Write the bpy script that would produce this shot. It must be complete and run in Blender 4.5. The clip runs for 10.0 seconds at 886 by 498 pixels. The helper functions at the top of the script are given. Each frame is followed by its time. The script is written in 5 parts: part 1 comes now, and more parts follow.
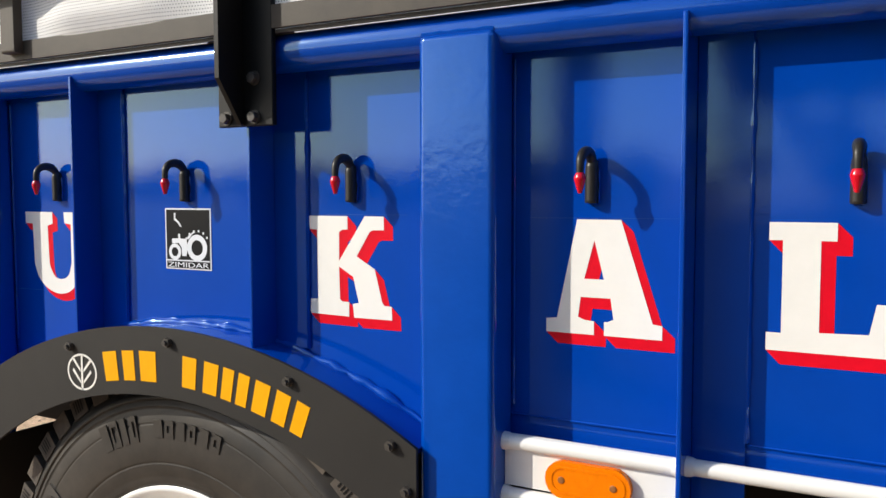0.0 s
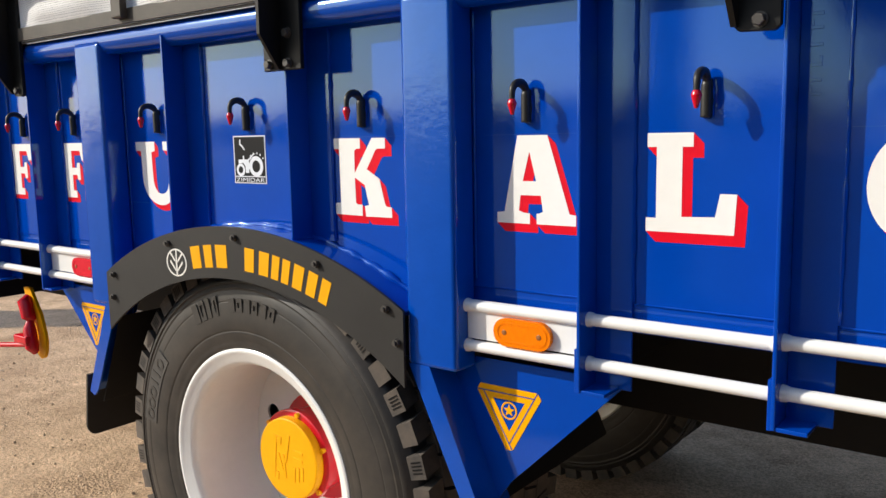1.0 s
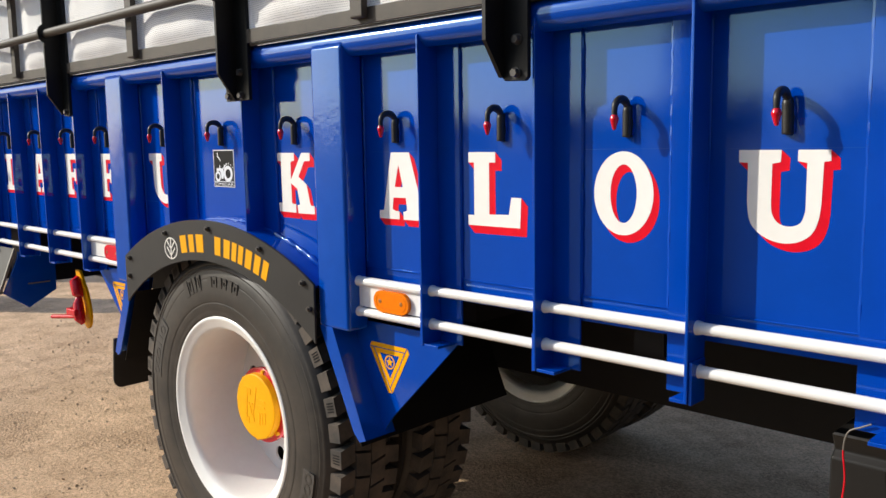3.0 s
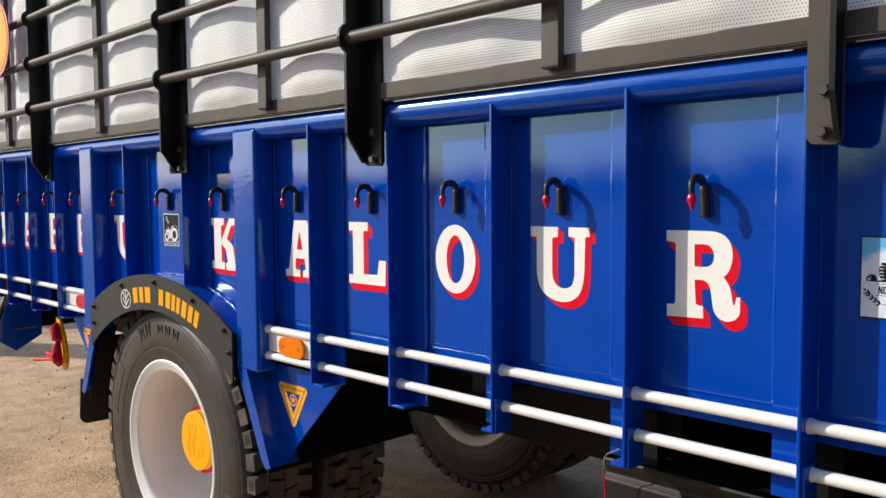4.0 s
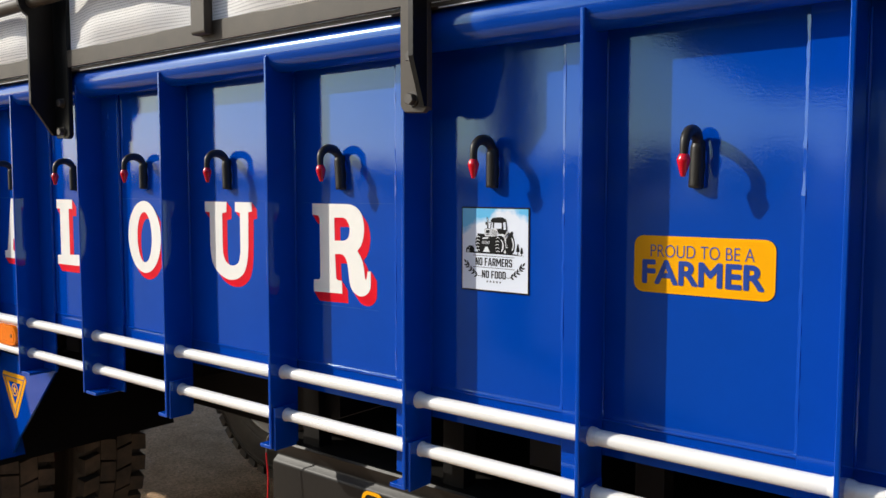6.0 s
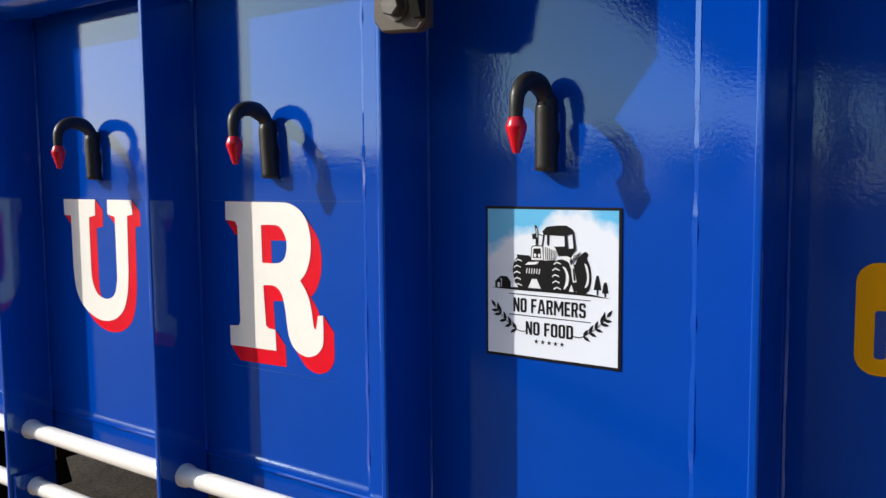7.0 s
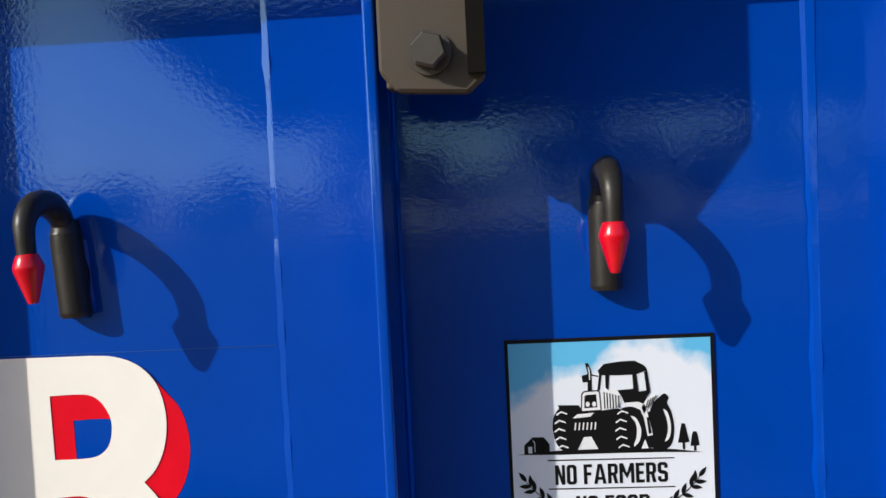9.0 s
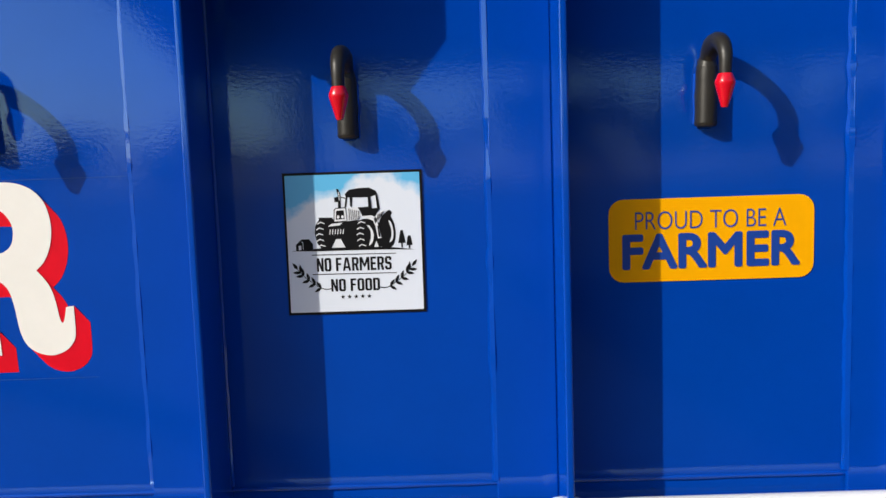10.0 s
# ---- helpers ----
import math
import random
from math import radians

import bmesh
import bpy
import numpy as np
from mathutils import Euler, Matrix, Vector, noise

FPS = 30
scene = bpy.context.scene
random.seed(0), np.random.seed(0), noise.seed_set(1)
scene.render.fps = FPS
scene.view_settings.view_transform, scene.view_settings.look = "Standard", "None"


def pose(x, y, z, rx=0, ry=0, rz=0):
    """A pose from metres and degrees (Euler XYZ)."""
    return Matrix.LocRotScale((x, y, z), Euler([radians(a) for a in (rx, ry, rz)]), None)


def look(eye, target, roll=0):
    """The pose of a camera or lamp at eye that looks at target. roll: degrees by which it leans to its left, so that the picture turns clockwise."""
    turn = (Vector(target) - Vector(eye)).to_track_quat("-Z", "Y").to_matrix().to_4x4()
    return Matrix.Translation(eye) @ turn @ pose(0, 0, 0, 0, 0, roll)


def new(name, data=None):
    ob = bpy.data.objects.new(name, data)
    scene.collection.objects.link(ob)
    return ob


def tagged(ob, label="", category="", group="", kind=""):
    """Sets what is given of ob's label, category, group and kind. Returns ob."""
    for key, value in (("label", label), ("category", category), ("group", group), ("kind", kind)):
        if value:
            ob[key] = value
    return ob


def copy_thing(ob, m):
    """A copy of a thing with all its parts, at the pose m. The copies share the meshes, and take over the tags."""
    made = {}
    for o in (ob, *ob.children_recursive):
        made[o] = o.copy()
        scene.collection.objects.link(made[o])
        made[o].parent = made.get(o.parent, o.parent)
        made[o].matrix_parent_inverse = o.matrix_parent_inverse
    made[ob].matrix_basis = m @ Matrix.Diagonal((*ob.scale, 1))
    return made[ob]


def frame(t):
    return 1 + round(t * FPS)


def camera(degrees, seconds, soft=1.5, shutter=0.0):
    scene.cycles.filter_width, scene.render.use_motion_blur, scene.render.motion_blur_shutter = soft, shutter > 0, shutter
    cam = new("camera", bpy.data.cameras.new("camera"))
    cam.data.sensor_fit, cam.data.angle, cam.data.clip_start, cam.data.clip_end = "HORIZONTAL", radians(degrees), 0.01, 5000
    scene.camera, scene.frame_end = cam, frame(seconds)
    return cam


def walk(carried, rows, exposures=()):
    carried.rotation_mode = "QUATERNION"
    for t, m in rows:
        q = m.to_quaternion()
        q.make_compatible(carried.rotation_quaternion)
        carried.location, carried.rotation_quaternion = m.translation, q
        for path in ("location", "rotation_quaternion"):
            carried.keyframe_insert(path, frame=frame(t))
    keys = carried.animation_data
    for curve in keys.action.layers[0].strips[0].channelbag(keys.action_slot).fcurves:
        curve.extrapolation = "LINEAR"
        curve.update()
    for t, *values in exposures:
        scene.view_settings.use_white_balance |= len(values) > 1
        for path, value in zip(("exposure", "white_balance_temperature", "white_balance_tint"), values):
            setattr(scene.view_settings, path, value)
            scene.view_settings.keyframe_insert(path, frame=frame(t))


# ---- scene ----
import itertools

cam = camera(56.2, 10.0)
PATH = [
    (0, (-0.006, -0.033, 1.273), (-0.977, 1.711, 1.141), -0.1),
    (0.5, (0.186, -0.118, 1.25), (-0.881, 1.556, 1.01), -0.8),
    (1, (0.382, -0.207, 1.244), (-0.829, 1.362, 0.971), -1.1),
    (1.5, (0.597, -0.188, 1.125), (-0.771, 1.235, 0.797), -1.3),
    (2, (0.732, -0.171, 1.12), (-0.734, 1.126, 0.708), -1.2),
    (2.5, (0.846, -0.23, 1.227), (-0.562, 1.141, 0.862), -1.6),
    (2.7, (0.898, -0.271, 1.248), (-0.478, 1.145, 0.931), -1.6),
    (3.8, (1.356, -0.283, 1.291), (-0.047, 1.134, 1.15), -0.4),
    (4, (1.455, -0.27, 1.303), (0.033, 1.13, 1.174), -0.4),
    (4.5, (1.556, -0.264, 1.306), (0.194, 1.197, 1.193), -1.1),
    (5, (1.638, -0.225, 1.277), (0.365, 1.314, 1.173), -1.4),
    (5.5, (1.792, -0.087, 1.267), (0.522, 1.453, 1.146), -0.7),
    (5.7, (1.797, -0.037, 1.268), (0.522, 1.498, 1.132), -0.3),
    (6.8, (1.431, 0.362, 1.265), (0.262, 1.976, 1.095), 0.1),
    (7, (1.384, 0.434, 1.264), (0.221, 2.052, 1.092), -0.5),
    (7.2, (1.329, 0.507, 1.265), (0.192, 2.142, 1.092), -0.7),
    (7.5, (1.251, 0.622, 1.275), (0.179, 2.299, 1.08), -1.7),
    (8, (1.127, 0.693, 1.289), (0.444, 2.56, 1.069), -2.7),
    (8.2, (1.075, 0.684, 1.299), (0.602, 2.616, 1.087), -3.0),
    (8.5, (1.024, 0.638, 1.307), (0.817, 2.62, 1.142), -2.7),
    (8.8, (1.013, 0.579, 1.313), (0.904, 2.572, 1.189), -2.8),
    (9, (1.025, 0.528, 1.315), (0.919, 2.523, 1.22), -2.7),
    (9.2, (1.049, 0.467, 1.322), (0.943, 2.461, 1.217), -2.7),
    (9.5, (1.103, 0.362, 1.306), (0.991, 2.355, 1.179), -2.6),
    (10, (1.168, 0.306, 1.245), (1.147, 2.296, 1.041), -1.9),
]
EXPOSURES = ((0, 0.0), (2, 0.04), (2.7, 0.04), (4, -0.08), (5.7, -0.08), (7, 0.05), (9, -0.06), (9.5, 0.12), (10, -0.12))
walk(cam, [(t, look(eye, target, roll)) for t, eye, target, roll in PATH], EXPOSURES)

# ---- world and sun ----
SUN_WAY = Vector((1.40, 1.0, -0.95)).normalized()
world = bpy.data.worlds.new("sky")
scene.world = world
world.use_nodes = True
wn = world.node_tree.nodes
sky = wn.new("ShaderNodeTexSky")
sky.sky_type = "NISHITA"
sky.sun_disc = False
sky.sun_elevation = math.asin(-SUN_WAY.z)
sky.sun_rotation = math.atan2(-SUN_WAY.x, -SUN_WAY.y)
sky.dust_density = 1.25
sky.ozone_density = 1.8
world.node_tree.links.new(sky.outputs[0], wn["Background"].inputs[0])
wn["Background"].inputs[1].default_value = 0.172
sun = new("sun", bpy.data.lights.new("sun", "SUN"))
sun.data.energy = 4.8
sun.data.angle = radians(0.55)
sun.data.color = (1.0, 0.945, 0.84)
sun.matrix_world = look((0, 0, 12), Vector((0, 0, 12)) + SUN_WAY)


# ---- materials ----
def material(name, base, rough=0.5, metal=0.0, coat=0.0, spec=0.5, bumps=(), vary=0.0, vary_scale=3.0, dark=None, rough_vary=0.0, tint=(1, 1, 1)):
    m = bpy.data.materials.new(name)
    m.use_nodes = True
    t = m.node_tree
    b = t.nodes["Principled BSDF"]
    b.inputs["Roughness"].default_value = rough
    b.inputs["Metallic"].default_value = metal
    b.inputs["Specular IOR Level"].default_value = spec
    b.inputs["Specular Tint"].default_value = (*tint, 1)
    b.inputs["Coat Weight"].default_value = coat
    b.inputs["Coat Roughness"].default_value = 0.06
    b.inputs["Base Color"].default_value = (*base, 1)
    co = t.nodes.new("ShaderNodeTexCoord").outputs["Object"]
    if vary:
        n = t.nodes.new("ShaderNodeTexNoise")
        n.inputs["Scale"].default_value = vary_scale
        n.inputs["Detail"].default_value = 6
        n.inputs["Roughness"].default_value = 0.65
        t.links.new(co, n.inputs["Vector"])
        ramp = t.nodes.new("ShaderNodeValToRGB")
        ramp.color_ramp.elements[0].position = 0.3
        ramp.color_ramp.elements[1].position = 0.7
        lo = dark if dark else tuple(c * (1 - vary) for c in base)
        ramp.color_ramp.elements[0].color = (*lo, 1)
        ramp.color_ramp.elements[1].color = (*base, 1)
        t.links.new(n.outputs["Fac"], ramp.inputs["Fac"])
        t.links.new(ramp.outputs["Color"], b.inputs["Base Color"])
        if rough_vary:
            mr = t.nodes.new("ShaderNodeMapRange")
            mr.inputs["To Min"].default_value = rough - rough_vary
            mr.inputs["To Max"].default_value = rough + rough_vary
            t.links.new(n.outputs["Fac"], mr.inputs["Value"])
            t.links.new(mr.outputs["Result"], b.inputs["Roughness"])
    last = None
    for scale, strength, dist in bumps:
        n = t.nodes.new("ShaderNodeTexNoise")
        n.inputs["Scale"].default_value = scale
        n.inputs["Detail"].default_value = 3
        t.links.new(co, n.inputs["Vector"])
        k = t.nodes.new("ShaderNodeBump")
        k.inputs["Strength"].default_value = strength
        k.inputs["Distance"].default_value = dist
        t.links.new(n.outputs["Fac"], k.inputs["Height"])
        if last:
            t.links.new(last, k.inputs["Normal"])
        last = k.outputs["Normal"]
    if last:
        t.links.new(last, b.inputs["Normal"])
    return m


BLUE = material("blue_gloss_paint", (0.0, 0.053, 0.400), 0.06, spec=1.0, tint=(0.47, 0.79, 1.0), vary=0.1, vary_scale=9, bumps=((390, 0.15, 0.0003), (7, 0.05, 0.004)))
BLUE_POST = material("blue_brushed_paint", (0.0, 0.062, 0.420), 0.15, spec=1.0, tint=(0.47, 0.79, 1.0), vary=0.14, vary_scale=14, rough_vary=0.09, bumps=((90, 0.4, 0.0008), (9, 0.3, 0.004)))
BLUE_TUBE = material("blue_tube_paint", (0.0, 0.053, 0.400), 0.13, spec=1.0, tint=(0.47, 0.79, 1.0), vary=0.12, vary_scale=12, rough_vary=0.05, bumps=((220, 0.15, 0.0004), (6, 0.12, 0.004)))
WHITE = material("white_enamel", (0.80, 0.79, 0.76), 0.28, coat=0.2, vary=0.05, vary_scale=30, bumps=((200, 0.2, 0.0004),))
SIGN_WHITE = material("white_sign_paint", (0.85, 0.825, 0.77), 0.38, vary=0.04, vary_scale=40, bumps=((160, 0.3, 0.0004),))
SIGN_RED = material("red_sign_paint", (0.76, 0.003, 0.018), 0.4, spec=0.2, vary=0.12, vary_scale=40, bumps=((160, 0.3, 0.0004),))
RED = material("red_gloss_paint", (0.62, 0.003, 0.016), 0.24, coat=0.2, vary=0.12, vary_scale=40, bumps=((150, 0.25, 0.0006),))
YELLOW = material("yellow_paint", (0.88, 0.40, 0.002), 0.4, spec=0.2, vary=0.08, vary_scale=40, bumps=((120, 0.3, 0.0006),))
YELLOW_VINYL = material("yellow_vinyl", (0.90, 0.40, 0.0), 0.36, spec=0.15, vary=0.04, vary_scale=30)
BLUE_VINYL = material("blue_print", (0.008, 0.05, 0.30), 0.4, vary=0.05, vary_scale=50)
BLACK_PRINT = material("black_print", (0.006, 0.006, 0.007), 0.5, spec=0.15, vary=0.1, vary_scale=60)
WHITE_PRINT = material("white_print", (0.74, 0.76, 0.80), 0.35, vary=0.03, vary_scale=50)
HOOK_BLACK = material("black_hook_paint", (0.022, 0.020, 0.017), 0.42, spec=0.4, vary=0.3, vary_scale=60, bumps=((140, 0.35, 0.0008),))
POST_BLACK = material("black_frame_paint", (0.008, 0.0075, 0.007), 0.45, spec=0.25, vary=0.25, vary_scale=18, bumps=((120, 0.3, 0.0007), (14, 0.2, 0.003)))
BAR_DARK = material("dusty_black_steel", (0.075, 0.062, 0.047), 0.55, spec=0.3, vary=0.35, vary_scale=12, dark=(0.05, 0.042, 0.034), bumps=((130, 0.3, 0.0007),))
PIPE_DARK = material("dusty_black_pipe", (0.062, 0.052, 0.040), 0.52, spec=0.3, vary=0.3, vary_scale=14, bumps=((160, 0.25, 0.0005),))
RUBBER_SHEET = material("black_rubber_sheet", (0.024, 0.022, 0.020), 0.6, spec=0.3, vary=0.22, vary_scale=8, bumps=((300, 0.25, 0.0004), (5, 0.3, 0.006)))
TYRE = material("tyre_rubber", (0.052, 0.044, 0.036), 0.50, spec=0.4, vary=0.28, vary_scale=11, dark=(0.022, 0.020, 0.018), bumps=((260, 0.3, 0.0004), (30, 0.2, 0.001)))
TREAD = material("dusty_tread_rubber", (0.112, 0.087, 0.066), 0.8, vary=0.45, vary_scale=16, dark=(0.035, 0.032, 0.029), bumps=((180, 0.4, 0.0008),))
TYRE_MARK = material("worn_tyre_mark", (0.066, 0.060, 0.053), 0.6, vary=0.3, vary_scale=30)
TYRE_TEXT = material("raised_tyre_mark", (0.037, 0.032, 0.027), 0.5, vary=0.2, vary_scale=60)
CHASSIS = material("chassis_black", (0.0065, 0.006, 0.006), 0.6, spec=0.2, vary=0.3, vary_scale=8, bumps=((60, 0.3, 0.001),))
BOX_GREY = material("tool_box_paint", (0.016, 0.0145, 0.013), 0.45, spec=0.25, vary=0.25, vary_scale=9, bumps=((90, 0.25, 0.001), (6, 0.3, 0.006)))
STEEL = material("dull_steel", (0.20, 0.185, 0.16), 0.55, 0.3, vary=0.3, vary_scale=25, bumps=((140, 0.3, 0.0006),))
BOLT = material("painted_bolt", (0.062, 0.054, 0.046), 0.42, vary=0.3, vary_scale=90, bumps=((300, 0.3, 0.0004),))
AMBER = material("amber_reflector", (0.92, 0.21, 0.0), 0.2, spec=0.3, bumps=((500, 0.5, 0.0006),), vary=0.15, vary_scale=120)
SCREW = material("lens_screw_metal", (0.42, 0.16, 0.05), 0.4, 0.3, vary=0.3, vary_scale=90)
RED_LENS = material("red_reflector", (0.72, 0.014, 0.03), 0.2, spec=0.3, bumps=((500, 0.5, 0.0006),), vary=0.15, vary_scale=120)


def dirt_material():
    m = material("packed_dirt", (0.36, 0.265, 0.180), 0.92, spec=0.2)
    t = m.node_tree
    b = t.nodes["Principled BSDF"]
    co = [n for n in t.nodes if n.bl_idname == "ShaderNodeTexCoord"][0].outputs["Object"]

    def noise_tex(scale, detail):
        n = t.nodes.new("ShaderNodeTexNoise")
        n.inputs["Scale"].default_value = scale
        n.inputs["Detail"].default_value = detail
        n.inputs["Roughness"].default_value = 0.7
        t.links.new(co, n.inputs["Vector"])
        return n.outputs["Fac"]

    def ramp(fac, a, ca, z, cz):
        r = t.nodes.new("ShaderNodeValToRGB")
        e = r.color_ramp.elements
        e[0].position, e[0].color, e[1].position, e[1].color = a, (*ca, 1), z, (*cz, 1)
        t.links.new(fac, r.inputs["Fac"])
        return r.outputs["Color"]

    def mix(kind, fac, a, c):
        x = t.nodes.new("ShaderNodeMix")
        x.data_type = "RGBA"
        x.blend_type = kind
        x.inputs["Factor"].default_value = fac
        t.links.new(a, x.inputs["A"])
        t.links.new(c, x.inputs["B"])
        return x.outputs["Result"]

    broad = ramp(noise_tex(0.55, 6), 0.33, (0.64, 0.44, 0.28), 0.66, (0.90, 0.64, 0.42))
    mid = ramp(noise_tex(7, 8), 0.32, (0.68, 0.64, 0.60), 0.62, (1, 1, 1))
    fine = ramp(noise_tex(85, 6), 0.34, (0.40, 0.36, 0.32), 0.58, (1.10, 1.08, 1.05))
    c = mix("MULTIPLY", 0.75, broad, mid)
    c = mix("MULTIPLY", 0.7, c, fine)
    # crumbly patches
    crumbs = t.nodes.new("ShaderNodeTexVoronoi")
    crumbs.inputs["Scale"].default_value = 95
    crumbs.inputs["Randomness"].default_value = 1.0
    t.links.new(co, crumbs.inputs["Vector"])
    where = ramp(noise_tex(1.7, 5), 0.48, (0, 0, 0), 0.60, (1, 1, 1))
    grain = ramp(crumbs.outputs["Distance"], 0.15, (1.06, 1.05, 1.04), 0.62, (0.74, 0.72, 0.70))
    spotted = mix("MULTIPLY", 1.0, c, grain)
    x = t.nodes.new("ShaderNodeMix")
    x.data_type = "RGBA"
    t.links.new(where, x.inputs["Factor"])
    t.links.new(c, x.inputs["A"])
    t.links.new(spotted, x.inputs["B"])
    t.links.new(x.outputs["Result"], b.inputs["Base Color"])
    last = None
    for scale, detail, strength, dist in ((6, 6, 0.42, 0.030), (38, 7, 0.85, 0.015), (200, 3, 0.9, 0.004)):
        k = t.nodes.new("ShaderNodeBump")
        k.inputs["Strength"].default_value = strength
        k.inputs["Distance"].default_value = dist
        t.links.new(noise_tex(scale, detail), k.inputs["Height"])
        if last:
            t.links.new(last, k.inputs["Normal"])
        last = k.outputs["Normal"]
    k = t.nodes.new("ShaderNodeBump")
    k.invert = True
    k.inputs["Distance"].default_value = 0.0065
    t.links.new(where, k.inputs["Strength"])
    t.links.new(crumbs.outputs["Distance"], k.inputs["Height"])
    t.links.new(last, k.inputs["Normal"])
    t.links.new(k.outputs["Normal"], b.inputs["Normal"])
    return m


def mesh_sheet_material():
    # white perforated sheet: rows of small holes 5 mm apart
    m = material("white_perforated_sheet", (0.74, 0.72, 0.69), 0.55)
    t = m.node_tree
    b = t.nodes["Principled BSDF"]
    co = [n for n in t.nodes if n.bl_idname == "ShaderNodeTexCoord"][0].outputs["Object"]
    sep = t.nodes.new("ShaderNodeSeparateXYZ")
    t.links.new(co, sep.inputs[0])

    def math_node(op, a, c=None):
        n = t.nodes.new("ShaderNodeMath")
        n.operation = op
        for i, v in enumerate((a, c)):
            if v is None:
                continue
            if isinstance(v, (int, float)):
                n.inputs[i].default_value = v
            else:
                t.links.new(v, n.inputs[i])
        return n.outputs[0]

    pitch = 0.0052
    row = math_node("DIVIDE", sep.outputs["Z"], pitch)
    odd = math_node("MULTIPLY", math_node("MODULO", math_node("FLOOR", row), 2.0), 0.5)
    u = math_node("SUBTRACT", math_node("FRACT", math_node("ADD", math_node("DIVIDE", sep.outputs["X"], pitch), odd)), 0.5)
    v = math_node("SUBTRACT", math_node("FRACT", row), 0.5)
    r = math_node("SQRT", math_node("ADD", math_node("MULTIPLY", u, u), math_node("MULTIPLY", v, v)))
    ramp = t.nodes.new("ShaderNodeValToRGB")
    e = ramp.color_ramp.elements
    e[0].position, e[0].color, e[1].position, e[1].color = 0.15, (0.12, 0.115, 0.11, 1), 0.21, (0.97, 0.955, 0.92, 1)
    t.links.new(r, ramp.inputs["Fac"])
    n = t.nodes.new("ShaderNodeTexNoise")
    n.inputs["Scale"].default_value = 5
    n.inputs["Detail"].default_value = 5
    t.links.new(co, n.inputs["Vector"])
    tone = t.nodes.new("ShaderNodeValToRGB")
    tone.color_ramp.elements[0].color = (0.94, 0.92, 0.89, 1)
    tone.color_ramp.elements[0].position = 0.3
    tone.color_ramp.elements[1].position = 0.65
    t.links.new(n.outputs["Fac"], tone.inputs["Fac"])
    x = t.nodes.new("ShaderNodeMix")
    x.data_type = "RGBA"
    x.blend_type = "MULTIPLY"
    x.inputs["Factor"].default_value = 1.0
    t.links.new(ramp.outputs["Color"], x.inputs["A"])
    t.links.new(tone.outputs["Color"], x.inputs["B"])
    t.links.new(x.outputs["Result"], b.inputs["Base Color"])
    thin = t.nodes.new("ShaderNodeBsdfTranslucent")
    t.links.new(x.outputs["Result"], thin.inputs["Color"])
    both = t.nodes.new("ShaderNodeMixShader")
    both.inputs[0].default_value = 0.30
    t.links.new(b.outputs[0], both.inputs[1])
    t.links.new(thin.outputs[0], both.inputs[2])
    out = [n for n in t.nodes if n.bl_idname == "ShaderNodeOutputMaterial"][0]
    t.links.new(both.outputs[0], out.inputs["Surface"])
    return m


def sky_print_material(x0, w, z0, h):
    # printed sky: white clouds piled up before a blue sky
    m = material("printed_sky", (0.8, 0.82, 0.85), 0.33, coat=0.2)
    t = m.node_tree
    b = t.nodes["Principled BSDF"]
    co = [n for n in t.nodes if n.bl_idname == "ShaderNodeTexCoord"][0].outputs["Object"]
    sep = t.nodes.new("ShaderNodeSeparateXYZ")
    t.links.new(co, sep.inputs[0])

    def span(out, a, c):
        mr = t.nodes.new("ShaderNodeMapRange")
        mr.inputs["From Min"].default_value, mr.inputs["From Max"].default_value = a, c
        t.links.new(out, mr.inputs["Value"])
        return mr.outputs["Result"]

    def total(a, c, op="ADD"):
        n = t.nodes.new("ShaderNodeMath")
        n.operation = op
        t.links.new(a, n.inputs[0])
        t.links.new(c, n.inputs[1])
        return n.outputs[0]
    u, v = span(sep.outputs["X"], x0, x0 + w), span(sep.outputs["Z"], z0, z0 + h)
    # top of the clouds along the print
    top = t.nodes.new("ShaderNodeValToRGB")
    e = top.color_ramp.elements
    for k, (at, tall) in enumerate(((0, .73), (.12, .73), (.20, .80), (.30, .84), (.40, .84), (.50, .95), (.58, 1.0), (.76, 1.0), (.86, .93), (1, .84))):
        el = e[k] if k < 2 else e.new(at)
        el.position, el.color = at, (tall, tall, tall, 1)
    e[1].position = .12
    t.links.new(u, top.inputs["Fac"])
    n = t.nodes.new("ShaderNodeTexNoise")
    n.inputs["Scale"].default_value = 75
    n.inputs["Detail"].default_value = 5
    t.links.new(co, n.inputs["Vector"])
    shift = t.nodes.new("ShaderNodeMapRange")
    shift.inputs["To Min"].default_value, shift.inputs["To Max"].default_value = -0.12, 0.12
    t.links.new(n.outputs["Fac"], shift.inputs["Value"])
    over = span(total(total(v, shift.outputs["Result"]), top.outputs["Color"], "SUBTRACT"), -0.05, 0.05)
    ramp = t.nodes.new("ShaderNodeValToRGB")
    e = ramp.color_ramp.elements
    e[0].position, e[0].color, e[1].position, e[1].color = 0.0, (0.72, 0.77, 0.86, 1), 1.0, (0.11, 0.46, 0.76, 1)
    t.links.new(over, ramp.inputs["Fac"])
    t.links.new(ramp.outputs["Color"], b.inputs["Base Color"])
    return m


DIRT = dirt_material()
SHEET = mesh_sheet_material()


# ---- mesh helpers ----
def finish(name, bm, mat):
    bmesh.ops.recalc_face_normals(bm, faces=bm.faces)
    me = bpy.data.meshes.new(name)
    bm.to_mesh(me)
    bm.free()
    me.materials.append(mat)
    return me


